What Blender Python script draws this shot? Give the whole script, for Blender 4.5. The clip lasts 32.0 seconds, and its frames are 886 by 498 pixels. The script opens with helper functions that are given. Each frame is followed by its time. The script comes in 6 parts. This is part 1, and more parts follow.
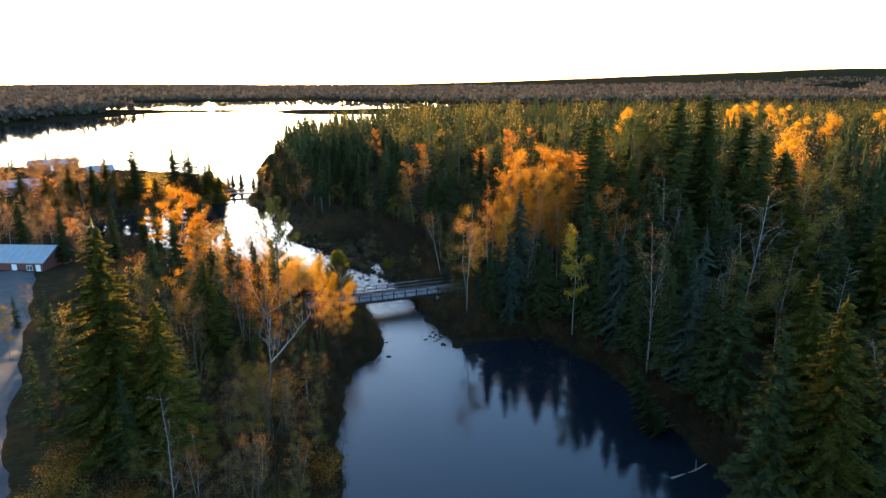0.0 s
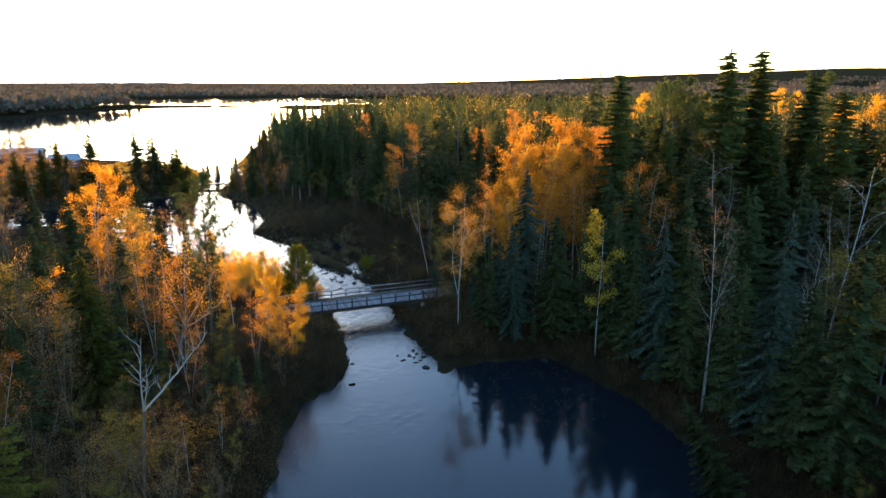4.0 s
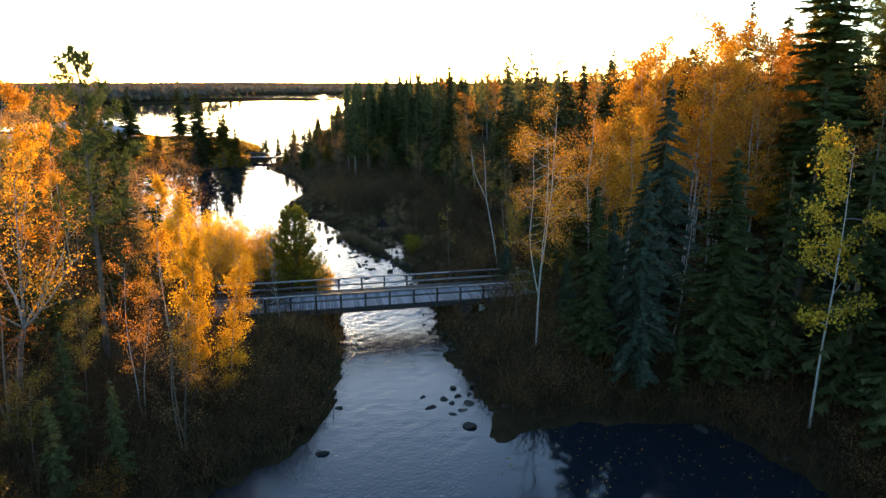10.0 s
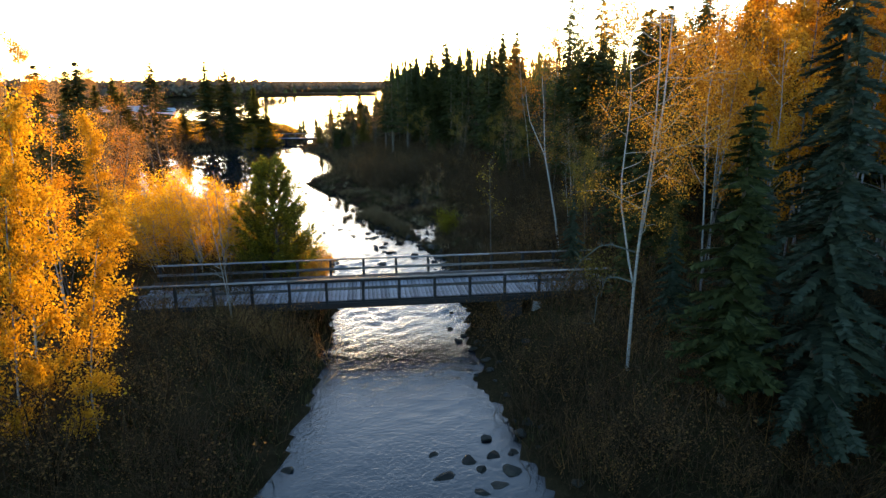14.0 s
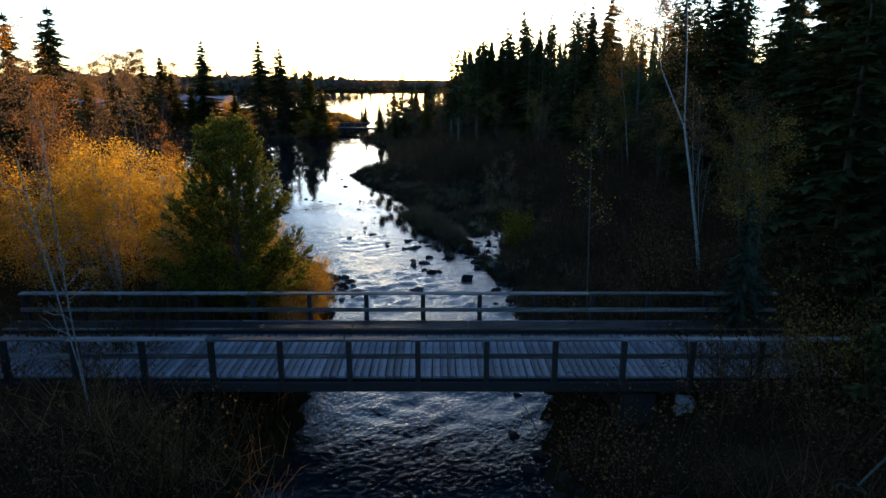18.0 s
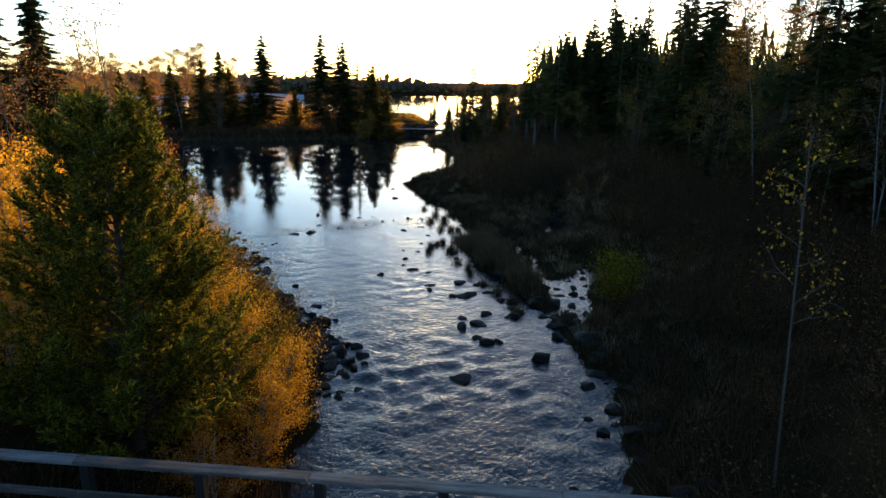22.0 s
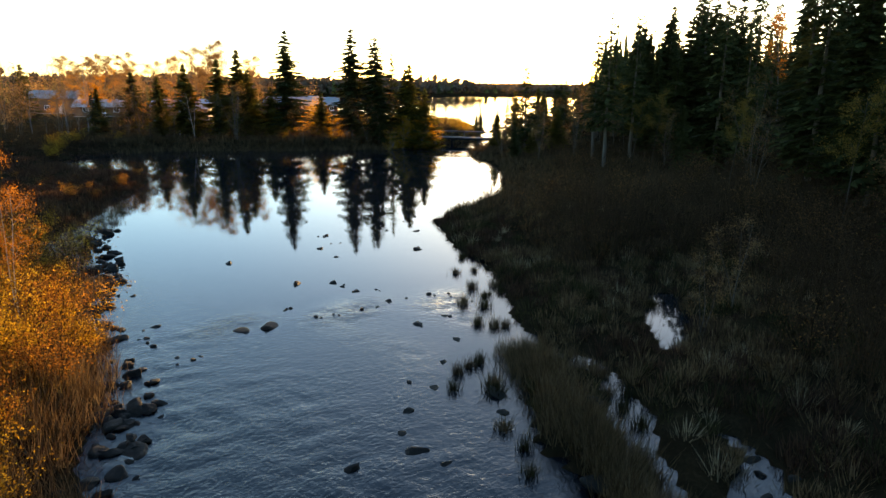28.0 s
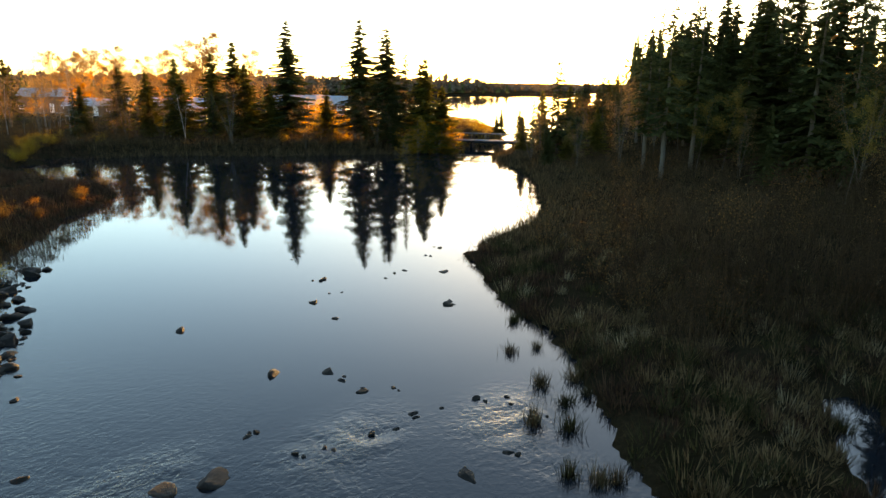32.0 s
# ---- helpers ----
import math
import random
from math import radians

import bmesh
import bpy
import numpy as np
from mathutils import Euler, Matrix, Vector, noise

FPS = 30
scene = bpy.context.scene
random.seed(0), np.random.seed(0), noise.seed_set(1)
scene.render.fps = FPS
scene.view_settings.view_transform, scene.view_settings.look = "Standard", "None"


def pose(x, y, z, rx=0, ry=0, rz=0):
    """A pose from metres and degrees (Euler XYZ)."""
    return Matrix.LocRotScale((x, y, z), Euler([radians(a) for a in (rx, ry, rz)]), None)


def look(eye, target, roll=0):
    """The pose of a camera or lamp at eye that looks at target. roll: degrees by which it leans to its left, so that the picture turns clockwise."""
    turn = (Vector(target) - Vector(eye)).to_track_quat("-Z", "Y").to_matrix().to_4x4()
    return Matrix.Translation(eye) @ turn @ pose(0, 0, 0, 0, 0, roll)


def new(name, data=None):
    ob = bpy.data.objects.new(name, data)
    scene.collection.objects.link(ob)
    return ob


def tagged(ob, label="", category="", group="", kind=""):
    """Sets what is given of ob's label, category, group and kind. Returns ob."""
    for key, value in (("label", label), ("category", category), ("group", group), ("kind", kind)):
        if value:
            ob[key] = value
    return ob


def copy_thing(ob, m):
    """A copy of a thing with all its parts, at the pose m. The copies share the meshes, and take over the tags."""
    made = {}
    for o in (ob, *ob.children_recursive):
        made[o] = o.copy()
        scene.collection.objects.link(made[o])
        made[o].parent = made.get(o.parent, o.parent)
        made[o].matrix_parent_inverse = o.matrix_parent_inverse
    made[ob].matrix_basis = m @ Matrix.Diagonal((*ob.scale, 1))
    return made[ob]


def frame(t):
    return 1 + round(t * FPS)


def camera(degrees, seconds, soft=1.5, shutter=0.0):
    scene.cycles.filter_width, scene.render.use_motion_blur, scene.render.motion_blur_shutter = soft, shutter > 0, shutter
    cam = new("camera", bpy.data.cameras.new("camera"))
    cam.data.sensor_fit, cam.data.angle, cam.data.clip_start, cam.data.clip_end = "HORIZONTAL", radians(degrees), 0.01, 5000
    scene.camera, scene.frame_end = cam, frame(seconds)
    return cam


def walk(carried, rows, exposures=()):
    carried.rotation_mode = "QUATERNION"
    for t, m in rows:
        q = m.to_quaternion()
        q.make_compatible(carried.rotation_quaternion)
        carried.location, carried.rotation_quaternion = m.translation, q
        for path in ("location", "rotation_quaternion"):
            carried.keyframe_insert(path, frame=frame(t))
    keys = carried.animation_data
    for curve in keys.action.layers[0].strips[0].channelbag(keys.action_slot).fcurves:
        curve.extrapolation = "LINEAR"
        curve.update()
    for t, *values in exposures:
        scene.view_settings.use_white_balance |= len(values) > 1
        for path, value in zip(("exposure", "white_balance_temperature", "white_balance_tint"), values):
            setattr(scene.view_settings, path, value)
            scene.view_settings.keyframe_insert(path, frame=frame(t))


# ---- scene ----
cam = camera(68.8, 32.0)
PATH = [
    (0, (0.196, -8.203, 34.763), (0.178, -6.268, 34.26), -0.25),
    (0.5, (0.186, -6.007, 34.173), (0.171, -4.072, 33.665), -0.05),
    (1, (0.251, -3.555, 33.464), (0.239, -1.621, 32.956), 0.15),
    (1.5, (0.423, -0.948, 32.653), (0.41, 0.986, 32.146), 0.15),
    (2, (0.711, 1.695, 31.793), (0.696, 3.63, 31.289), 0.14),
    (2.5, (1.092, 4.314, 30.966), (1.073, 6.25, 30.464), 0.02),
    (3, (1.512, 6.897, 30.224), (1.489, 8.833, 29.723), -0.12),
    (3.5, (1.889, 9.43, 29.518), (1.861, 11.366, 29.016), -0.18),
    (4, (2.229, 11.921, 28.766), (2.198, 13.856, 28.264), -0.15),
    (4.5, (2.485, 14.391, 27.835), (2.457, 16.327, 27.335), -0.14),
    (5, (2.706, 16.904, 26.899), (2.678, 18.841, 26.402), -0.04),
    (5.5, (2.951, 19.464, 26.113), (2.91, 21.401, 25.616), 0.05),
    (6, (3.177, 22.093, 25.349), (3.115, 24.03, 24.852), 0.02),
    (6.5, (3.397, 24.734, 24.494), (3.302, 26.669, 23.998), -0.03),
    (7, (3.561, 27.336, 23.566), (3.425, 29.27, 23.074), -0.11),
    (7.5, (3.644, 29.947, 22.663), (3.467, 31.878, 22.174), -0.10),
    (8, (3.666, 32.554, 21.827), (3.452, 34.481, 21.337), -0.09),
    (8.5, (3.659, 35.085, 21.012), (3.413, 37.007, 20.517), -0.06),
    (9, (3.615, 37.472, 20.154), (3.34, 39.389, 19.656), -0.09),
    (9.5, (3.506, 39.682, 19.239), (3.208, 41.596, 18.743), -0.17),
    (10, (3.323, 41.777, 18.348), (3.003, 43.688, 17.853), -0.11),
    (10.5, (3.125, 43.858, 17.545), (2.784, 45.764, 17.046), -0.02),
    (11, (3.001, 45.914, 16.759), (2.636, 47.816, 16.259), 0.06),
    (11.5, (2.939, 47.84, 15.95), (2.548, 49.738, 15.455), -0.07),
    (12, (2.845, 49.6, 15.238), (2.432, 51.494, 14.744), -0.13),
    (12.5, (2.653, 51.353, 14.624), (2.221, 53.241, 14.127), -0.17),
    (13, (2.375, 53.218, 13.994), (1.925, 55.102, 13.496), -0.15),
    (13.5, (2.052, 55.148, 13.339), (1.584, 57.029, 12.844), -0.25),
    (14, (1.683, 57.057, 12.757), (1.201, 58.933, 12.261), -0.41),
    (14.5, (1.244, 58.876, 12.312), (0.751, 60.747, 11.808), -0.39),
    (15, (0.76, 60.762, 11.902), (0.255, 62.629, 11.394), -0.35),
    (15.5, (0.235, 63.061, 11.45), (-0.284, 64.925, 10.942), -0.22),
    (16, (-0.278, 65.357, 11.003), (-0.816, 67.217, 10.502), -0.20),
    (16.5, (-0.723, 67.272, 10.646), (-1.291, 69.123, 10.147), -0.10),
    (17, (-1.151, 69.028, 10.33), (-1.757, 70.868, 9.833), -0.10),
    (17.5, (-1.567, 70.679, 10.053), (-2.217, 72.505, 9.558), 0.00),
    (18, (-2.005, 72.304, 9.791), (-2.697, 74.114, 9.296), 0.10),
    (18.5, (-2.465, 73.898, 9.546), (-3.197, 75.693, 9.052), 0.20),
    (19, (-2.946, 75.443, 9.323), (-3.716, 77.222, 8.83), 0.20),
    (19.5, (-3.448, 76.946, 9.121), (-4.253, 78.709, 8.628), 0.20),
    (20, (-3.959, 78.388, 8.956), (-4.794, 80.138, 8.464), 0.20),
    (20.5, (-4.46, 79.698, 8.855), (-5.318, 81.437, 8.365), 0.30),
    (21, (-4.961, 80.914, 8.81), (-5.834, 82.646, 8.321), 0.50),
    (21.5, (-5.474, 82.152, 8.788), (-6.358, 83.878, 8.301), 0.50),
    (22, (-5.97, 83.355, 8.801), (-6.864, 85.077, 8.315), 0.50),
    (22.5, (-6.452, 84.49, 8.862), (-7.355, 86.207, 8.376), 0.50),
    (23, (-6.96, 85.638, 8.943), (-7.873, 87.35, 8.457), 0.50),
    (23.5, (-7.497, 86.843, 9.012), (-8.422, 88.548, 8.526), 0.40),
    (24, (-8.055, 88.067, 9.054), (-8.991, 89.767, 8.568), 0.40),
    (24.5, (-8.621, 89.257, 9.059), (-9.566, 90.952, 8.574), 0.40),
    (25, (-9.18, 90.393, 9.02), (-10.132, 92.084, 8.536), 0.60),
    (25.5, (-9.754, 91.544, 8.973), (-10.716, 93.23, 8.491), 0.60),
    (26, (-10.367, 92.725, 8.951), (-11.34, 94.404, 8.469), 0.60),
    (26.5, (-11.031, 93.937, 8.986), (-12.017, 95.609, 8.504), 0.50),
    (27, (-11.737, 95.188, 9.045), (-12.735, 96.853, 8.561), 0.40),
    (27.5, (-12.458, 96.471, 9.046), (-13.467, 98.128, 8.562), 0.40),
    (28, (-13.202, 97.778, 9.025), (-14.221, 99.429, 8.54), 0.40),
    (28.5, (-13.982, 99.136, 8.968), (-15.011, 100.781, 8.482), 0.30),
    (29, (-14.807, 100.503, 8.881), (-15.843, 102.143, 8.395), 0.30),
    (29.5, (-15.645, 101.824, 8.793), (-16.686, 103.461, 8.308), 0.40),
    (30, (-16.478, 103.034, 8.715), (-17.521, 104.671, 8.231), 0.50),
    (30.5, (-17.327, 104.093, 8.643), (-18.37, 105.73, 8.16), 0.50),
    (31, (-18.209, 104.988, 8.59), (-19.252, 106.624, 8.107), 0.40),
    (31.5, (-19.109, 105.694, 8.59), (-20.153, 107.33, 8.106), 0.40),
    (32, (-19.993, 106.171, 8.679), (-21.035, 107.808, 8.193), 0.50),
]
walk(cam, [(t, look(eye, target, roll)) for t, eye, target, roll in PATH], [(0.0, 2.65, 7500, 11), (6.0, 2.7, 7800, 11), (12.0, 2.7, 8600, 11), (14.6, 2.7, 8700, 11), (16.4, 1.2, 6100, 9), (20.0, 1.25, 6600, 10), (22.0, 1.35, 7300, 11), (25.5, 1.45, 7500, 11), (27.6, 1.95, 8900, 12), (29.3, 2.05, 9400, 12), (30.3, 2.35, 11000, 14), (31.2, 2.3, 11400, 14), (32.0, 2.55, 12200, 14)])

# ---- world, sun, exposure ----
SUN_AZ, SUN_EL = 19.8, 3.72
SUNWARD = Vector((-math.sin(radians(SUN_AZ)) * math.cos(radians(SUN_EL)), math.cos(radians(SUN_AZ)) * math.cos(radians(SUN_EL)), math.sin(radians(SUN_EL))))
world = bpy.data.worlds.new("morning_sky")
scene.world = world
world.use_nodes = True
wn = world.node_tree.nodes
sky = wn.new("ShaderNodeTexSky")
sky.sky_type, sky.sun_disc = "NISHITA", False
sky.sun_elevation, sky.sun_rotation = radians(SUN_EL), radians(-SUN_AZ)
sky.air_density, sky.dust_density, sky.ozone_density = 0.85, 0.45, 3.1
wn["Background"].inputs["Strength"].default_value = 0.3
world.node_tree.links.new(sky.outputs[0], wn["Background"].inputs["Color"])
sun_data = bpy.data.lights.new("sun", "SUN")
sun_data.energy, sun_data.angle, sun_data.color = 5.0, radians(0.5), (1.0, 0.66, 0.33)
sun = new("sun", sun_data)
sun.matrix_world = look(SUNWARD * 100, (0, 0, 0))


# ---- materials ----
def material(name):
    m = bpy.data.materials.new(name)
    m.use_nodes = True
    nt = m.node_tree
    return m, nt.nodes, nt.links, nt.nodes["Principled BSDF"]


def add(nodes, kind, **values):
    n = nodes.new(kind)
    for key, value in values.items():
        n.inputs[key].default_value = value
    return n


def ramp(nodes, stops):
    n = nodes.new("ShaderNodeValToRGB")
    els = n.color_ramp.elements
    while len(els) < len(stops):
        els.new(0.5)
    for e, (p, c) in zip(els, stops):
        e.position, e.color = p, (*c, 1)
    return n


def mixed(nodes, links, fac, a, b, blend="MIX"):
    n = nodes.new("ShaderNodeMix")
    n.data_type, n.blend_type = "RGBA", blend
    for sock, v in ((n.inputs["Factor"], fac), (n.inputs["A"], a), (n.inputs["B"], b)):
        if isinstance(v, bpy.types.NodeSocket):
            links.new(v, sock)
        else:
            sock.default_value = v if isinstance(v, float) else (*v, 1)
    return n.outputs["Result"]


def surface(name, stops, scale=2.0, fine=30.0, rough=0.9, bump=0.4, stretch=(1, 1, 1), spec=0.3, differ=0.22):
    """Two scales of noise through a colour ramp, with relief."""
    m, n, l, p = material(name)
    tc, mp = n.new("ShaderNodeTexCoord"), add(n, "ShaderNodeMapping", Scale=stretch)
    l.new(tc.outputs["Object"], mp.inputs["Vector"])
    a = add(n, "ShaderNodeTexNoise", Scale=scale, Detail=6.0, Roughness=0.6)
    b = add(n, "ShaderNodeTexNoise", Scale=fine, Detail=5.0, Roughness=0.7)
    for t in (a, b):
        l.new(mp.outputs[0], t.inputs["Vector"])
    f = mixed(n, l, 0.45, a.outputs["Fac"], b.outputs["Fac"])
    info = n.new("ShaderNodeObjectInfo")
    vary = n.new("ShaderNodeMath")
    vary.operation, vary.inputs[1].default_value = "MULTIPLY_ADD", differ
    l.new(info.outputs["Random"], vary.inputs[0])
    sub = n.new("ShaderNodeMath")
    sub.operation, sub.inputs[1].default_value = "SUBTRACT", differ / 2
    l.new(f, sub.inputs[0])
    l.new(sub.outputs[0], vary.inputs[2])
    r = ramp(n, stops)
    l.new(vary.outputs[0], r.inputs["Fac"])
    l.new(r.outputs["Color"], p.inputs["Base Color"])
    bm = add(n, "ShaderNodeBump", Strength=bump, Distance=0.05)
    l.new(f, bm.inputs["Height"])
    l.new(bm.outputs[0], p.inputs["Normal"])
    p.inputs["Roughness"].default_value, p.inputs["Specular IOR Level"].default_value = rough, spec
    return m


def foliage(name, dark, mid, light, through_light=0.5, gloss=0.0):
    """Thin leaves or needles: light falls on them and shines through them."""
    m, n, l, p = material(name)
    geo, info = n.new("ShaderNodeNewGeometry"), n.new("ShaderNodeObjectInfo")
    mixv = n.new("ShaderNodeMath")
    mixv.operation = "MULTIPLY_ADD"
    mixv.inputs[1].default_value = 0.7
    l.new(geo.outputs["Random Per Island"], mixv.inputs[0])
    scl = n.new("ShaderNodeMath")
    scl.operation, scl.inputs[1].default_value = "MULTIPLY", 0.3
    l.new(info.outputs["Random"], scl.inputs[0])
    l.new(scl.outputs[0], mixv.inputs[2])
    r = ramp(n, [(0.05, dark), (0.5, mid), (0.95, light)])
    l.new(mixv.outputs[0], r.inputs["Fac"])
    l.new(r.outputs["Color"], p.inputs["Base Color"])
    p.inputs["Roughness"].default_value, p.inputs["Specular IOR Level"].default_value = 0.85, gloss
    tr, mx = n.new("ShaderNodeBsdfTranslucent"), n.new("ShaderNodeMixShader")
    mx.inputs[0].default_value = through_light
    l.new(r.outputs["Color"], tr.inputs["Color"])
    l.new(p.outputs[0], mx.inputs[1])
    l.new(tr.outputs[0], mx.inputs[2])
    l.new(mx.outputs[0], n["Material Output"].inputs["Surface"])
    return m


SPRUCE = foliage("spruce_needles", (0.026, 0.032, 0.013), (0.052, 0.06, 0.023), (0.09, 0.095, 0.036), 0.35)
BLUE_SPRUCE = foliage("blue_spruce_needles", (0.026, 0.036, 0.024), (0.05, 0.066, 0.044), (0.085, 0.1, 0.07), 0.3)
PINE = foliage("pine_needles", (0.034, 0.045, 0.013), (0.068, 0.08, 0.024), (0.12, 0.12, 0.036), 0.4)
GOLD = foliage("golden_leaves", (0.2, 0.075, 0.012), (0.48, 0.19, 0.02), (0.72, 0.34, 0.04), 0.6)
YELLOW = foliage("yellow_leaves", (0.28, 0.12, 0.012), (0.5, 0.235, 0.02), (0.74, 0.39, 0.04), 0.6)
# brightened copy of YELLOW: the sunshine on the bushes is in the leaf colour
SUN_TINTED_GOLD = foliage("sun_tinted_gold_leaves", (0.26, 0.115, 0.012), (0.6, 0.295, 0.022), (0.82, 0.48, 0.045), 0.8)
LIME = foliage("yellow_green_leaves", (0.05, 0.04, 0.006), (0.15, 0.12, 0.01), (0.3, 0.24, 0.022), 0.5)
PALE_YELLOW = foliage("dull_yellow_leaves", (0.14, 0.085, 0.012), (0.3, 0.19, 0.022), (0.5, 0.32, 0.04), 0.5)
ORANGE = foliage("orange_leaves", (0.13, 0.045, 0.013), (0.32, 0.115, 0.02), (0.5, 0.21, 0.035), 0.6)
OLIVE = foliage("olive_leaves", (0.06, 0.046, 0.014), (0.13, 0.095, 0.023), (0.27, 0.17, 0.038), 0.5)
RUSSET = foliage("russet_twigs", (0.06, 0.03, 0.018), (0.14, 0.07, 0.03), (0.26, 0.13, 0.04), 0.4)
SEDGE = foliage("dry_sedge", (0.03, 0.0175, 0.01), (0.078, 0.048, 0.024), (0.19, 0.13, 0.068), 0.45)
FAR_BROWN = foliage("far_bare_woods", (0.075, 0.055, 0.042), (0.095, 0.07, 0.05), (0.12, 0.085, 0.06), 0.15)
YOUNG_PINE = foliage("young_pine_needles", (0.024, 0.036, 0.01), (0.085, 0.092, 0.017), (0.46, 0.36, 0.038), 0.62)
# lighter, warmer copy of SPRUCE: sunlight put into the needle colour
SUN_TINTED_SPRUCE = foliage("sun_tinted_spruce_needles", (0.045, 0.045, 0.012), (0.105, 0.094, 0.02), (0.2, 0.165, 0.032), 0.62)
BROWN_HAZE = foliage("dry_brown_leaves", (0.085, 0.048, 0.022), (0.2, 0.11, 0.045), (0.34, 0.2, 0.085), 0.65)
SHRUB_GOLD = foliage("golden_shrub_leaves", (0.1, 0.045, 0.012), (0.31, 0.165, 0.022), (0.66, 0.41, 0.045), 0.7)
SHRUB_RUST = foliage("rusty_shrub_leaves", (0.09, 0.036, 0.014), (0.25, 0.1, 0.024), (0.5, 0.24, 0.04), 0.6)
RIVER_LEAF = foliage("river_birch_leaves", (0.22, 0.075, 0.014), (0.52, 0.22, 0.028), (0.8, 0.42, 0.045), 0.72)
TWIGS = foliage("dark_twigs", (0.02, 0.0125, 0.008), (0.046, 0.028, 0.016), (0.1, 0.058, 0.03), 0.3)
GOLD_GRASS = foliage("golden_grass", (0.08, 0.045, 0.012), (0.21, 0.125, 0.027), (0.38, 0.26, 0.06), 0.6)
DRY_GRASS = foliage("bleached_grass", (0.1, 0.075, 0.045), (0.22, 0.17, 0.1), (0.4, 0.32, 0.2), 0.4)
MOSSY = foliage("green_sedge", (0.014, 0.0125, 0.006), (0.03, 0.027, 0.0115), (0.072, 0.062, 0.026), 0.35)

BARK = surface("grey_bark", [(0.25, (0.035, 0.025, 0.018)), (0.6, (0.1, 0.08, 0.06)), (0.85, (0.17, 0.15, 0.12))], 3, 18, 0.95, 0.8, (1, 1, 0.25))
BIRCH_BARK = surface("birch_bark", [(0.3, (0.04, 0.034, 0.03)), (0.45, (0.16, 0.14, 0.125)), (0.75, (0.36, 0.335, 0.3))], 2.2, 9, 0.75, 0.3, (1, 1, 5))
MOSSY_BARK = surface("mossy_bark", [(0.25, (0.03, 0.032, 0.026)), (0.55, (0.08, 0.09, 0.072)), (0.85, (0.16, 0.17, 0.14))], 5, 26, 0.95, 0.9)
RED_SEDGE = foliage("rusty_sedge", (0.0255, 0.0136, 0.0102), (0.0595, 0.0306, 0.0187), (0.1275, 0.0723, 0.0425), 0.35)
DEAD_WOOD = surface("dead_wood", [(0.2, (0.1, 0.085, 0.072)), (0.8, (0.28, 0.255, 0.225))], 4, 30, 0.9, 0.5, (3, 3, 0.5))
DECK_WOOD = surface("weathered_deck_wood", [(0.3, (0.035, 0.028, 0.026)), (0.46, (0.145, 0.125, 0.13)), (0.72, (0.33, 0.3, 0.315))], 1.6, 22, 0.8, 0.5, (7, 0.9, 7), 0.2, 0.17)
RAIL_WOOD = surface("weathered_rail_wood", [(0.32, (0.025, 0.019, 0.016)), (0.5, (0.085, 0.07, 0.062)), (0.7, (0.24, 0.215, 0.2))], 1.6, 16, 0.8, 0.4, (0.8, 9, 9))
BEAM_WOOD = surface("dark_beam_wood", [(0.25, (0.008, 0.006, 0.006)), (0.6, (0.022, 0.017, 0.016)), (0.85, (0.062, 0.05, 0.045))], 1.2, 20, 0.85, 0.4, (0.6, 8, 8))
STEEL = surface("rusty_steel", [(0.3, (0.05, 0.03, 0.02)), (0.8, (0.2, 0.12, 0.07))], 6, 40, 0.6, 0.2)
ROCK = surface("river_rock", [(0.25, (0.006, 0.0055, 0.005)), (0.55, (0.018, 0.016, 0.013)), (0.85, (0.06, 0.05, 0.038))], 1.8, 14, 0.75, 1.0, (1, 1, 1), 0.14)
CONCRETE = surface("concrete", [(0.2, (0.18, 0.17, 0.16)), (0.8, (0.38, 0.36, 0.34))], 1.5, 25, 0.9, 0.3)
GRAVEL = surface("gravel", [(0.2, (0.03, 0.026, 0.026)), (0.6, (0.065, 0.057, 0.056)), (0.9, (0.12, 0.108, 0.104))], 0.35, 14, 0.95, 0.8)
RED_WALL = surface("dark_red_siding", [(0.2, (0.1, 0.03, 0.022)), (0.8, (0.19, 0.06, 0.045))], 1.5, 20, 0.8, 0.2)
BROWN_WALL = surface("brown_log_siding", [(0.2, (0.09, 0.045, 0.028)), (0.8, (0.18, 0.095, 0.06))], 1.5, 20, 0.8, 0.3)
ROOF_METAL = surface("frosted_metal_roof", [(0.2, (0.17, 0.18, 0.195)), (0.8, (0.34, 0.35, 0.37))], 0.8, 12, 0.85, 0.15, (1, 1, 1), 0.1)
ROOF_SHINGLE = surface("grey_shingle_roof", [(0.2, (0.2, 0.2, 0.22)), (0.8, (0.42, 0.43, 0.46))], 1.2, 18, 0.85, 0.5)
WHITE_PAINT = surface("white_paint", [(0.2, (0.68, 0.67, 0.65)), (0.8, (0.82, 0.81, 0.79))], 2, 20, 0.6, 0.1)

GLASS, gn, gl, gp = material("window_glass")
gp.inputs["Base Color"].default_value, gp.inputs["Roughness"].default_value = (0.02, 0.025, 0.03, 1), 0.05


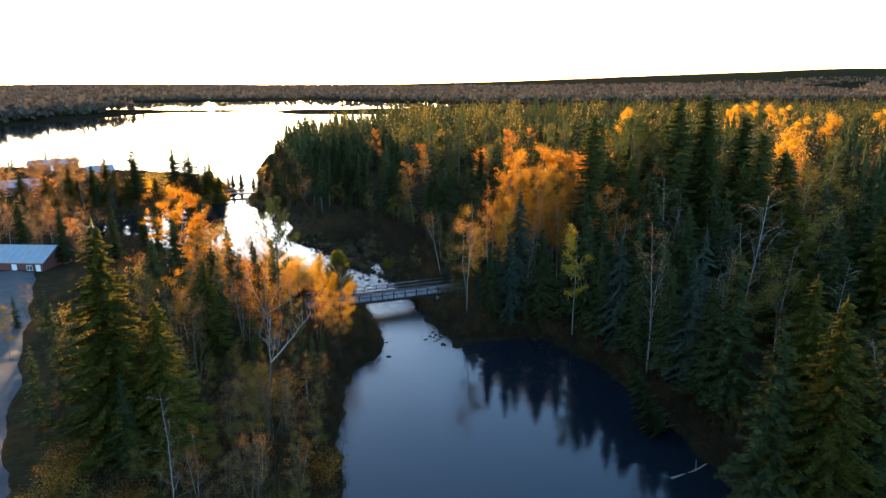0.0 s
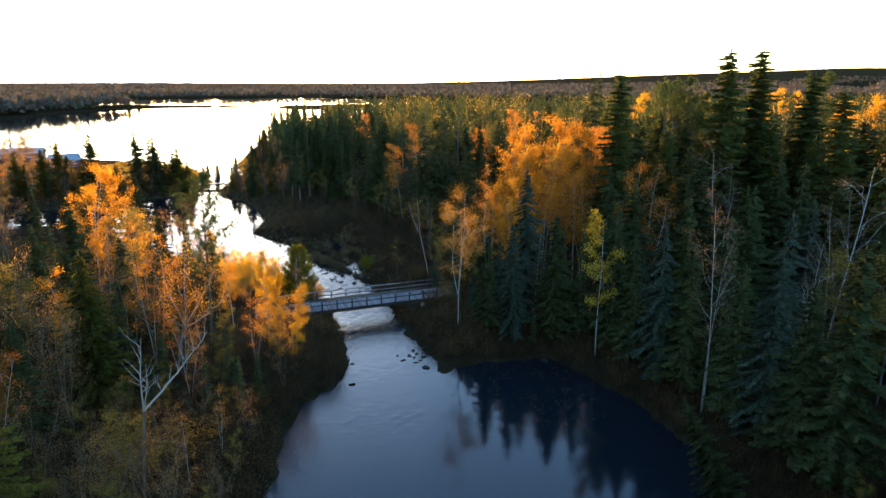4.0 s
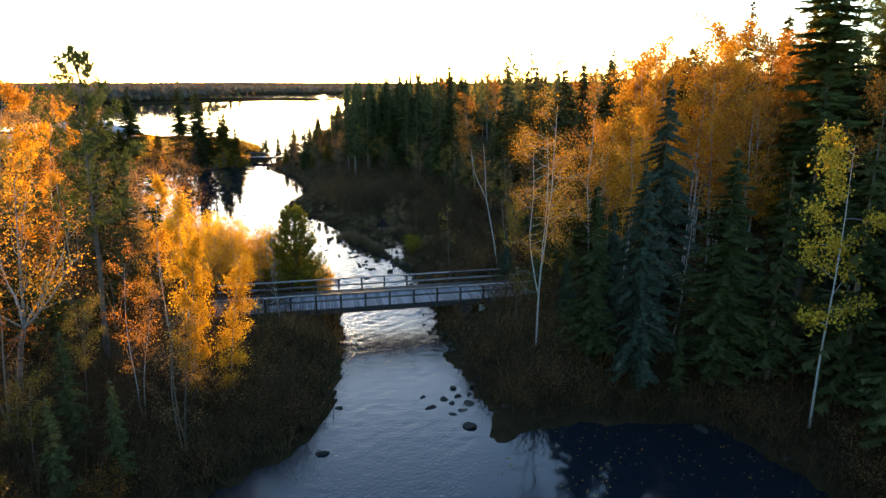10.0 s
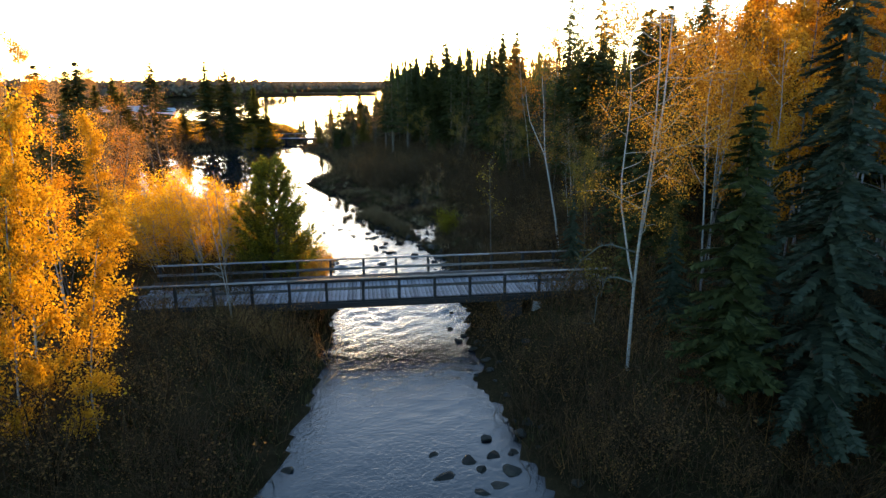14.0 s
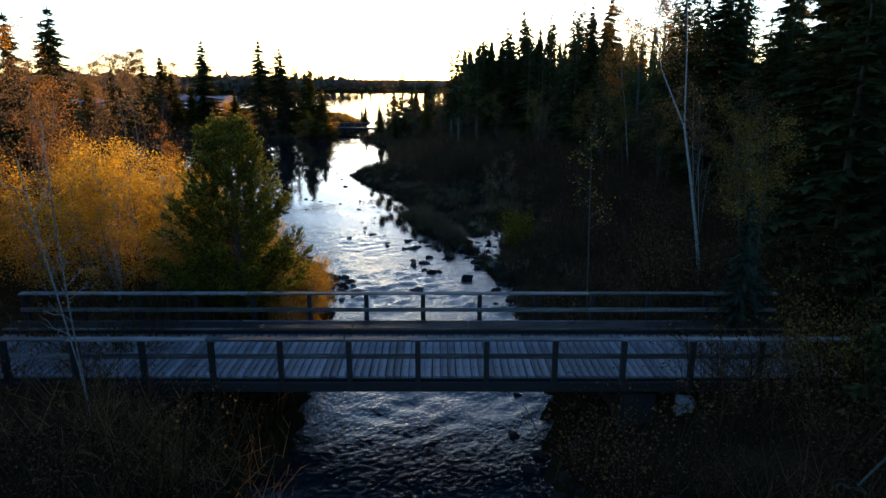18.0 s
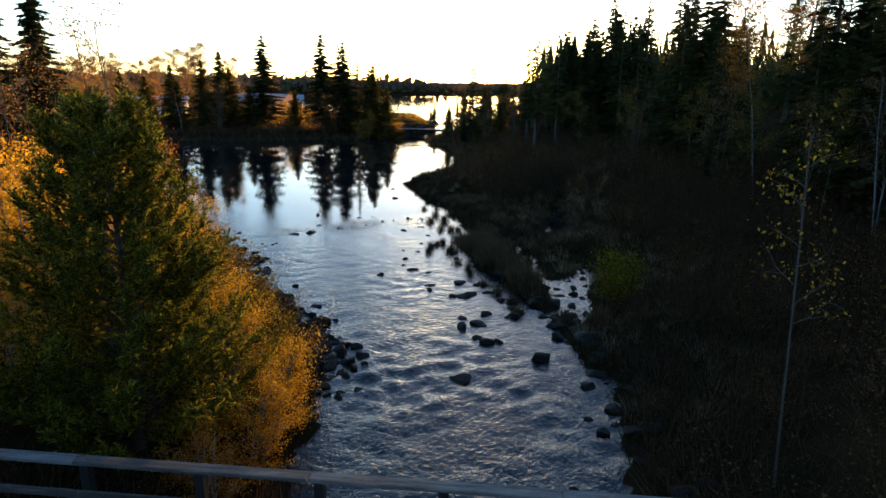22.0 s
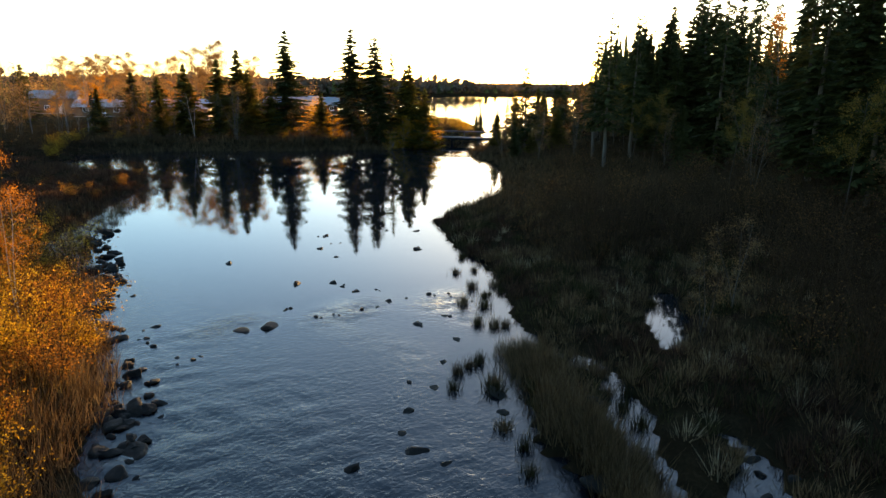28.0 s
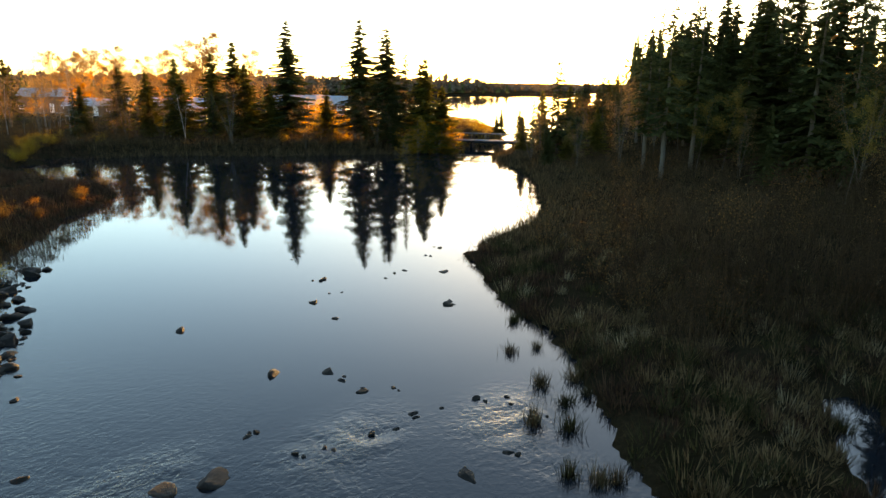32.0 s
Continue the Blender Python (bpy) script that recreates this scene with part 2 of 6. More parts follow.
def ground_material():
    m, n, l, p = material("forest_ground")
    tc = n.new("ShaderNodeTexCoord")
    a = add(n, "ShaderNodeTexNoise", Scale=0.06, Detail=5.0)
    b = add(n, "ShaderNodeTexNoise", Scale=0.7, Detail=8.0, Roughness=0.7)
    c = add(n, "ShaderNodeTexNoise", Scale=9.0, Detail=6.0, Roughness=0.75)
    for t in (a, b, c):
        l.new(tc.outputs["Object"], t.inputs["Vector"])
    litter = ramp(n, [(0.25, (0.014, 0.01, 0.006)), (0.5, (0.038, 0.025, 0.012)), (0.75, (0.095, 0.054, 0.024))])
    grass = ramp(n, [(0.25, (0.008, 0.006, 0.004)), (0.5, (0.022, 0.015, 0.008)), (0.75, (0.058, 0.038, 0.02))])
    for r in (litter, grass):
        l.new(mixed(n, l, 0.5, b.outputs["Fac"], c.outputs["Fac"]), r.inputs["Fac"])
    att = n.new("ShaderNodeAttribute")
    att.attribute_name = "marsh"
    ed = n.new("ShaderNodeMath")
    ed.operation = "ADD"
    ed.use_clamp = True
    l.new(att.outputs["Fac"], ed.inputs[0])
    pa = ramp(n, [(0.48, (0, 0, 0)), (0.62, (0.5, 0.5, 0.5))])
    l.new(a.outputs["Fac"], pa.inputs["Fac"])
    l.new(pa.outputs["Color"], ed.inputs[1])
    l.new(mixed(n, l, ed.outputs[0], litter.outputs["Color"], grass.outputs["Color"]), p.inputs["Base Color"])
    bm = add(n, "ShaderNodeBump", Strength=0.9, Distance=0.15)
    l.new(mixed(n, l, 0.5, b.outputs["Fac"], c.outputs["Fac"]), bm.inputs["Height"])
    l.new(bm.outputs[0], p.inputs["Normal"])
    p.inputs["Roughness"].default_value, p.inputs["Specular IOR Level"].default_value = 1.0, 0.0
    return m


def water_material():
    m, n, l, p = material("river_water")
    tc = n.new("ShaderNodeTexCoord")
    att = n.new("ShaderNodeAttribute")
    att.attribute_name = "ripple"
    mp = add(n, "ShaderNodeMapping", Rotation=(0, 0, radians(32)), Scale=(1.0, 0.75, 1.0))
    l.new(tc.outputs["Object"], mp.inputs["Vector"])
    calm = add(n, "ShaderNodeTexNoise", Scale=1.6, Detail=3.0, Roughness=0.5)
    rip = add(n, "ShaderNodeTexNoise", Scale=6.4, Detail=4.0, Roughness=0.55, Distortion=0.6)
    l.new(mp.outputs[0], calm.inputs["Vector"])
    l.new(mp.outputs[0], rip.inputs["Vector"])
    s1 = n.new("ShaderNodeMath")
    s1.operation = "MULTIPLY"
    l.new(rip.outputs["Fac"], s1.inputs[0])
    l.new(att.outputs["Fac"], s1.inputs[1])
    b1 = add(n, "ShaderNodeBump", Strength=0.0025, Distance=1.0)
    l.new(calm.outputs["Fac"], b1.inputs["Height"])
    b2 = add(n, "ShaderNodeBump", Strength=0.5, Distance=0.11)
    l.new(s1.outputs[0], b2.inputs["Height"])
    l.new(b1.outputs[0], b2.inputs["Normal"])
    l.new(b2.outputs[0], p.inputs["Normal"])
    foam_n = add(n, "ShaderNodeTexNoise", Scale=2.2, Detail=8.0, Roughness=0.8, Distortion=1.2)
    l.new(mp.outputs[0], foam_n.inputs["Vector"])
    fm = n.new("ShaderNodeMath")
    fm.operation = "MULTIPLY"
    l.new(foam_n.outputs["Fac"], fm.inputs[0])
    l.new(att.outputs["Fac"], fm.inputs[1])
    fr = ramp(n, [(0.66, (0.005, 0.008, 0.011)), (0.8, (0.11, 0.125, 0.15))])
    l.new(fm.outputs[0], fr.inputs["Fac"])
    l.new(fr.outputs["Color"], p.inputs["Base Color"])
    p.inputs["Roughness"].default_value, p.inputs["IOR"].default_value = 0.03, 1.33
    return m


GROUND, WATER = ground_material(), water_material()

# ---- mesh helpers ----
rng = np.random.default_rng(7)


class Soup:
    """Collects vertices and faces for one mesh."""

    def __init__(self):
        self.v, self.f, self.n = [], [], 0

    def put(self, verts, faces):
        verts = np.asarray(verts, float)
        self.v.append(verts)
        if isinstance(faces, np.ndarray):
            self.f.extend((faces + self.n).tolist())
        else:
            self.f.extend([i + self.n for i in f] for f in faces)
        self.n += len(verts)
        return self

    def tube(self, pts, radii, sides=6):
        pts = np.asarray(pts, float)
        ring = np.arange(sides) * 2 * np.pi / sides
        along = np.gradient(pts, axis=0)
        along /= np.linalg.norm(along, axis=1, keepdims=True) + 1e-9
        ref = np.where(np.abs(along[:, 2:3]) > 0.9, [[1.0, 0, 0]], [[0, 0, 1.0]])
        u = np.cross(along, ref)
        u /= np.linalg.norm(u, axis=1, keepdims=True) + 1e-9
        w = np.cross(along, u)
        r = np.asarray(radii, float)[:, None, None]
        v = pts[:, None] + r * (np.cos(ring)[None, :, None] * u[:, None] + np.sin(ring)[None, :, None] * w[:, None])
        k = len(pts)
        f = [(i * sides + j, i * sides + (j + 1) % sides, (i + 1) * sides + (j + 1) % sides, (i + 1) * sides + j) for i in range(k - 1) for j in range(sides)]
        return self.put(v.reshape(-1, 3), f)

    def box(self, lo, hi, chamfer=0.0):
        (x0, y0, z0), (x1, y1, z1) = lo, hi
        if chamfer <= 0:
            v = [(x, y, z) for z in (z0, z1) for x, y in ((x0, y0), (x1, y0), (x1, y1), (x0, y1))]
            return self.put(v, [(3, 2, 1, 0), (4, 5, 6, 7), (0, 1, 5, 4), (1, 2, 6, 5), (2, 3, 7, 6), (3, 0, 4, 7)])
        c = chamfer
        v = [(x, y, z0) for x, y in ((x0, y0), (x1, y0), (x1, y1), (x0, y1))]
        v += [(x, y, z1 - c) for x, y in ((x0, y0), (x1, y0), (x1, y1), (x0, y1))]
        v += [(x, y, z1) for x, y in ((x0 + c, y0 + c), (x1 - c, y0 + c), (x1 - c, y1 - c), (x0 + c, y1 - c))]
        f = [(3, 2, 1, 0), (8, 9, 10, 11)]
        for a in (0, 4):
            f += [(a + i, a + (i + 1) % 4, a + 4 + (i + 1) % 4, a + 4 + i) for i in range(4)]
        return self.put(v, f)

    def leaves(self, centres, size, spread=0.35, up=0.0, cheap=False):
        """A small kite-shaped leaf at each centre, turned at random; cheap: a three-cornered one."""
        c = np.asarray(centres, float)
        k = len(c)
        a = rng.normal(size=(k, 3))
        a[:, 2] -= up
        a /= np.linalg.norm(a, axis=1, keepdims=True)
        b = np.cross(a, rng.normal(size=(k, 3)))
        b /= np.linalg.norm(b, axis=1, keepdims=True) + 1e-9
        s = size * (1 + spread * rng.normal(size=(k, 1))).clip(0.4, 1.8)
        if cheap:
            v = np.stack([c - a * s * 0.5, c + b * s * 0.5 + a * s * 0.15, c + a * s * 0.35 - b * s * 0.4], 1)
            return self.put(v.reshape(-1, 3), np.arange(3 * k).reshape(-1, 3))
        v = np.stack([c - a * s * 0.5, c + b * s * 0.36, c + a * s * 0.6, c - b * s * 0.36], 1)
        i = np.arange(k)[:, None] * 4
        return self.put(v.reshape(-1, 3), i + np.array([[0, 1, 2, 3]]))

    def mesh(self, name, mat, smooth=False):
        me = bpy.data.meshes.new(name)
        me.from_pydata(np.concatenate(self.v).tolist(), [], self.f)
        me.materials.append(mat)
        if smooth:
            me.polygons.foreach_set("use_smooth", [True] * len(me.polygons))
        return me


def part(name, me, parent, label="", m=None):
    """One mesh as a part under a thing or under a part."""
    ob = new(name, me)
    ob.parent = parent
    if m is not None:
        ob.matrix_basis = m
    return tagged(ob, label) if label else ob


def thing(name, label, category, group="", m=None):
    ob = tagged(new(name), label, category, group)
    ob.empty_display_size = 0.3
    if m is not None:
        ob.matrix_basis = m
    return ob


def placed(x, y, z, turn=0.0, s=1.0, lean=(0.0, 0.0), sz=None):
    return Matrix.LocRotScale((x, y, z), Euler((lean[0], lean[1], turn)), (s, s, sz or s))


def smooth01(t):
    t = np.clip(t, 0, 1)
    return t * t * (3 - 2 * t)


def wobble(x, y, f, seed=0.0):
    """Smooth uneven field in about -1..1."""
    x, y = np.asarray(x, float) * f, np.asarray(y, float) * f
    return (np.sin(x * 1.0 + 1.7 * np.sin(y * 0.7 + seed)) + np.sin(y * 1.3 + 1.3 * np.sin(x * 0.9 + seed * 2) + seed) + np.sin((x + y) * 0.6 + 2.1 * seed)) / 3


# ---- plan of the water ----
RIVER_LEFT = [(2, -90), (-1, 0), (-7.9, 24.8), (-9.1, 41.3), (-10.8, 49.3), (-11.7, 58.8), (-11.9, 65.0), (-9.4, 68.8), (-8.7, 70.9), (-8.8, 75.4), (-9.5, 78.7), (-10.8, 82.6), (-13.2, 89.9), (-15.6, 94.5),
              (-18, 98.5), (-21.3, 101.6), (-25, 104), (-28, 104.8), (-30, 107.5), (-32.3, 108.8), (-38.1, 111.3), (-43.9, 115.4), (-50.6, 118.3), (-53, 121), (-58, 126), (-65.8, 135),
              (-70, 139.2), (-84, 137.8), (-92, 139.5), (-98, 146), (-94, 155.5), (-81, 165), (-70, 176.5), (-69, 188), (-68, 200)]
RIVER_RIGHT = [(32, -90), (31, 0), (27.4, 25.4), (24.2, 45.9), (22.5, 56.8), (18.8, 66.9), (12.8, 75.9), (9.3, 75.7), (3.6, 74.5), (1.2, 72.3), (0.7, 73.2), (0.3, 75.2), (-0.9, 78.2), (-3.0, 82.5), (-4.8, 87.8),
               (-6.2, 92.1), (-8.1, 96.5), (-8.5, 98.4), (-9.0, 100.7), (-9.7, 102.0), (-10.9, 103.4), (-11.7, 104.4), (-12.5, 105.6), (-14.0, 107.6), (-15.1, 108.3), (-17.4, 111.2), (-18.9, 111.9), (-20.5, 114.6), (-22.0, 117.3), (-23.1, 119.3), (-25, 122.4), (-28.6, 127), (-31.8, 129.3), (-37.1, 135.2),
               (-37.3, 138.2), (-38.2, 148.2), (-42.5, 156.7), (-46.5, 164), (-58, 178), (-62, 188), (-61, 200)]
LAKE = [(-240, 265), (-192, 258), (-150, 260), (-114, 244), (-86, 231), (-77, 214), (-68, 200), (-61, 200), (-65, 216), (-76, 246), (-88, 310), (-74.8, 448.3), (-21.7, 577.9), (24.0, 602.7), (2.9, 690.4), (-35.7, 709.4),
        (-237.5, 753.8), (-359.7, 764.3), (-363.5, 599.6), (-364.0, 523.9), (-381.3, 440.3), (-325.6, 357.9)]
FAR_LAKE = [(-689.0, 952.4), (-502.5, 855.6), (-350.5, 812.6), (-223.9, 792.2), (-129.7, 816.6), (-39.0, 845.0), (30.4, 956.3), (114.9, 966.9), (-39.8, 1063.3), (-137.4, 1153.8), (-261.2, 1250.9), (-466.2, 1176.1), (-622.5, 1077.7)]
PONDS = [[(-20.2, 126.8), (-18.7, 126.9), (-17.5, 123), (-17.1, 120.6), (-17.9, 119.2), (-18.9, 122)], [(-23.4, 118.3), (-22.7, 119.3), (-21.4, 118.5), (-20.2, 118.2), (-18.6, 117.8), (-17.2, 115.6), (-16.2, 113.2), (-15.2, 111.0), (-15.7, 110.6), (-17.0, 113.1), (-18.0, 114.9), (-19.1, 116.6), (-20.7, 117.5), (-22.3, 117.7)],
         [(-15.0, 115.3), (-13.9, 114.9), (-12.9, 113.2), (-13.0, 111.0), (-12.3, 109.0), (-11.9, 106.2), (-13.3, 106.9), (-14.3, 109.0), (-14.6, 111.3), (-14.4, 113.2)],
         [(470, 1180), (560, 1250), (600, 1400), (480, 1330)], [(890, 1440), (1250, 2000), (1500, 2400), (1150, 2200)]]
WATERS = [RIVER_LEFT + RIVER_RIGHT[::-1], LAKE, FAR_LAKE] + PONDS


def edge_distance(poly, x, y):
    """Distance to a polygon, positive inside."""
    p = np.array(poly, float)
    q = np.roll(p, -1, 0)
    best, inside = np.full(x.shape, 1e9), np.zeros(x.shape, bool)
    for (ax, ay), (bx, by) in zip(p, q):
        dx, dy = bx - ax, by - ay
        t = np.clip(((x - ax) * dx + (y - ay) * dy) / (dx * dx + dy * dy), 0, 1)
        best = np.minimum(best, np.hypot(x - ax - t * dx, y - ay - t * dy))
        cross = (ay > y) != (by > y)
        inside ^= cross & (x < ax + (y - ay) * dx / (dy if dy else 1e-9))
    return np.where(inside, best, -best)


def water_depth(x, y):
    """Distance to the waterline, positive in the water, with an uneven edge."""
    x, y = np.asarray(x, float), np.asarray(y, float)
    d = np.max([edge_distance(p, x, y) for p in WATERS], 0)
    near = np.hypot(x, y - 90) < 160
    return d + np.where(near, 0.35 * wobble(x, y, 1.1, 0.4) + 0.25 * wobble(x, y, 2.7, 1.4), 0.0)


RIGHT_LINE_Y = [p[1] for p in RIVER_RIGHT] + [240, 300, 427, 559, 1300]
RIGHT_LINE_X = [p[0] for p in RIVER_RIGHT] + [-70, -82, -80, -38, 60]


def ground_z(x, y):
    x, y = np.asarray(x, float), np.asarray(y, float)
    d = -water_depth(x, y)
    right = x > np.interp(y, RIGHT_LINE_Y, RIGHT_LINE_X)
    marsh = smooth01((y - 98) / 14)
    low = 0.12 + 1.25 * smooth01(d / 14) + 0.35 * smooth01(d / 1.5)
    bank = 0.1 + 1.9 * smooth01(d / 5.5)
    h = np.where(right, low * marsh + bank * (1 - marsh), bank - 0.9 * smooth01((y - 104) / 10) * smooth01((170 - y) / 30 + 1))
    h = h + np.where(right, 2.8 * smooth01((d - 9) / 32) * smooth01((600 - y) / 250), 0.5 * smooth01((d - 8) / 25))
    h = h + 0.22 * wobble(x, y, 0.35, 2.0) * smooth01(d / 4) + 0.1 * wobble(x, y, 1.4, 3.0) * smooth01(d / 2)
    far = np.hypot(x, y)
    h = h + 9 * smooth01((far - 1300) / 1200) * (1 + 0.5 * wobble(x, y, 0.002, 1.0))
    h = h + 64 * np.exp(-(((x - 1950) / 900) ** 2 + ((y - 3050) / 500) ** 2)) + 26 * np.exp(-(((x - 800) / 900) ** 2 + ((y - 3400) / 420) ** 2)) + 14 * np.exp(-(((x + 1500) / 1500) ** 2 + ((y - 3300) / 500) ** 2))
    return np.where(d > 0, h, np.maximum(-0.05 + 0.25 * d, -1.4))


def spread_axis(lo, hi, step, end_lo, end_hi, grow=1.16):
    core = list(np.arange(lo, hi + step / 2, step))
    s, v = step, lo
    while v > end_lo:
        s *= grow
        v -= s
        core.insert(0, v)
    s, v = step, hi
    while v < end_hi:
        s *= grow
        v += s
        core.append(v)
    return np.array(core)


def sheet(name, xs, ys, height, mat, attribute=None):
    gx, gy = np.meshgrid(xs, ys)
    z = height(gx, gy)
    v = np.stack([gx, gy, z], -1).reshape(-1, 3)
    i = (np.arange(len(ys) - 1)[:, None] * len(xs) + np.arange(len(xs) - 1)).ravel()
    f = np.stack([i, i + 1, i + 1 + len(xs), i + len(xs)], 1)
    me = bpy.data.meshes.new(name)
    me.from_pydata(v.tolist(), [], f.tolist())
    me.polygons.foreach_set("use_smooth", [True] * len(me.polygons))
    me.materials.append(mat)
    if attribute:
        a = me.attributes.new(attribute[0], "FLOAT", "POINT")
        a.data.foreach_set("value", attribute[1](gx, gy).ravel().astype(np.float32))
    return new(name, me)


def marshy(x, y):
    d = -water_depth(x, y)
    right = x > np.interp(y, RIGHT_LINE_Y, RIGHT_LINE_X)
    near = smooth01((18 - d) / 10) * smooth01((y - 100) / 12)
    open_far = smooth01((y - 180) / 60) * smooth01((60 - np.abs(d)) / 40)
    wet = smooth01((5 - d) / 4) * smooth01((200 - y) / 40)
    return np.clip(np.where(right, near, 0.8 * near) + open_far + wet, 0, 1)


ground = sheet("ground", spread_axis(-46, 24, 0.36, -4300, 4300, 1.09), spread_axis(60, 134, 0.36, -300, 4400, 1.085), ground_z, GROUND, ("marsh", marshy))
tagged(ground, "dark forest floor with leaf litter, dry grass and muddy banks", "ground", kind="structure")


def rapid(x, y):
    """How broken the water is: most where the river runs past the bridge."""
    still = 1 - 0.92 * smooth01((x + 0.5) / 3) * smooth01((80 - y) / 4)
    run = still * smooth01((y - 36) / 26) * smooth01((122 - y) / 14)
    fast = 0.32 + 0.68 * np.exp(-(((y - 96) / 10.5) ** 2))
    calm = 0.004 + 0.07 * smooth01((y - 230) / 40) + 0.05 * smooth01((80 - y) / 14)
    # shallow riffle: a broken line across the pool, then fine ripples downstream of it
    s = 0.808 * (x + 30.8) - 0.589 * (y - 116.5)
    along = 0.589 * (x + 30.8) + 0.808 * (y - 116.5)
    riffle = (0.55 * np.exp(-((s / 1.3) ** 2)) + 0.36 * smooth01((s + 0.6) / 1.5) * smooth01((16 - s) / 6)) * smooth01((9 - np.abs(along)) / 4) * (0.65 + 0.35 * np.sin(1.3 * along + np.sin(0.8 * s)))
    return np.where(y < 235, np.maximum(np.maximum(calm, riffle), run * fast), calm)


def water_z(x, y):
    k = rapid(x, y) * smooth01((260 - y) / 20)
    u, v = 0.86 * x + 0.5 * y, -0.5 * x + 0.86 * y
    w = 0.45 * np.sin(2.3 * v + 1.4 * np.sin(0.9 * u + 0.5 * v)) + 0.6 * np.sin(3.9 * v - 1.9 * u + 2 * np.sin(0.8 * v)) + 0.6 * np.sin(3.7 * u + 2.1 * v + 1.6 * np.sin(1.7 * v))
    w = w + 0.7 * np.sin(6.9 * v + 2.3 * np.sin(2.3 * u)) + 0.6 * np.sin(7.3 * u - 5.7 * v + 1.5 * np.sin(3.1 * u)) + 0.4 * np.sin(9.5 * v + 4.1 * u + 2.0 * np.sin(2.9 * u - v))
    return 0.046 * np.clip((k - 0.25) / 0.75, 0, 1) * w * (0.65 + 0.35 * np.sin(0.37 * u + 0.61 * v + np.sin(1.1 * u)))


water = sheet("water", spread_axis(-37, 6, 0.24, -4000, 4000, 1.22), spread_axis(44, 126, 0.24, -300, 4200, 1.2), water_z, WATER, ("ripple", rapid))
tagged(water, "dark river and lake water, rippled in the rapids and mirroring the sky", "water", kind="structure")

# ---- trees ----
def spruce_tree(h, r, needles, label, name="spruce", dead_below=0.08, gap=0.4, ragged=0.25, droop=0.35, dense=1.0, sparse_top=0.0, fine=1.0, taper=0.75):
    """A conifer with drooping whorls of needle sprays on a straight tapered trunk."""
    tree = thing(name, label, "spruce tree", "spruces of the riverside forest")
    t = Soup()
    zs = np.linspace(0, h, 9)
    t.tube(np.stack([0.05 * np.sin(zs * 0.7), 0.05 * np.cos(zs * 0.5), zs], 1), np.interp(zs, [0, h], [0.012 * h + 0.05, 0.015]), 7)
    c = Soup()
    z, kites = dead_below * h, []
    while z < h * 0.985:
        f = 1 - z / h
        reach = r * (f ** taper) * (0.62 + 0.38 * smooth01((z - dead_below * h) / (0.12 * h)))
        k = max(3, int((4 + 3 * f) * dense))
        a0 = rng.uniform(0, 6.28)
        for j in range(k):
            ln = max(0.18, reach * rng.uniform(1 - ragged * 1.6, 1 + ragged))
            a = a0 + j * 6.283 / k + rng.normal(0, 0.25)
            out = np.array([math.cos(a), math.sin(a), 0.0])
            side = np.array([-out[1], out[0], 0.0])
            zb = min(h * 0.99, z + rng.uniform(-1.0, 1.0) * gap)
            n = max(2, int((2 + ln * 1.9 * dense) * fine))
            if ln > 1.2 and j % 4 == 0:
                t.tube([[0, 0, zb], out * ln * 0.55 + [0, 0, zb - droop * ln * 0.3], out * ln * 0.95 + [0, 0, zb - droop * ln * 0.62]], [0.028, 0.016, 0.004], 3)
            for i in range(n):
                s = (i + 0.6) / n
                base = out * ln * s + np.array([0, 0, zb - droop * ln * (s ** 1.3) * 0.8 + 0.12 * ln * max(0, s - 0.7)])
                w = (0.4 + 0.28 * (1 - s)) * min(1.0, 0.35 + 0.3 * ln)
                for sg in (-1, 1, -1, 1)[:2 if fine < 1.5 else 4]:
                    d = out * rng.uniform(0.45, 0.9) + side * sg * rng.uniform(0.5, 1.0) + np.array([0, 0, rng.uniform(-0.65, 0.05)])
                    d *= w * rng.uniform(0.75, 1.4) / np.linalg.norm(d) * 1.5 / fine ** 0.55
                    e = np.cross(d, [0, 0, 1.0]) * rng.uniform(0.24, 0.4) + np.array([0, 0, -0.05])
                    kites.append((base - d * 0.1 - e * 0.5, base + d * 0.35 + e * 1.5, base + d * 1.1 - e * 0.2))
            tip = out * ln * 1.08 + np.array([0, 0, zb - droop * ln * 0.6])
            kites.append((tip - out * 0.4 * min(1, ln) + side * 0.13, tip - out * 0.4 * min(1, ln) - side * 0.13, tip + out * 0.14))
        z += gap * rng.uniform(0.75, 1.25) * (0.55 + 0.6 * f) * (1 + sparse_top * (z / h) ** 2)
    for sg in range(4):
        a = sg * 1.57
        kites.append(((0, 0, h * 0.97), (0.09 * math.cos(a), 0.09 * math.sin(a), h * 0.985), (0, 0, h * 1.02)))
    c.put(np.array(kites).reshape(-1, 3), np.arange(len(kites) * 3).reshape(-1, 3))
    part("trunk", t.mesh("conifer_trunk", BARK, True), tree)
    part("crown", c.mesh("conifer_crown", needles), tree)
    return tree


def limb(start, way, length, bend, steps=5, rise=0.25):
    pts, p, d = [np.array(start, float)], np.array(start, float), np.array(way, float)
    d /= np.linalg.norm(d)
    for _ in range(steps):
        d = d + rng.normal(0, bend, 3) + np.array([0, 0, rise / steps])
        d /= np.linalg.norm(d)
        p = p + d * length / steps
        pts.append(p)
    return np.array(pts)


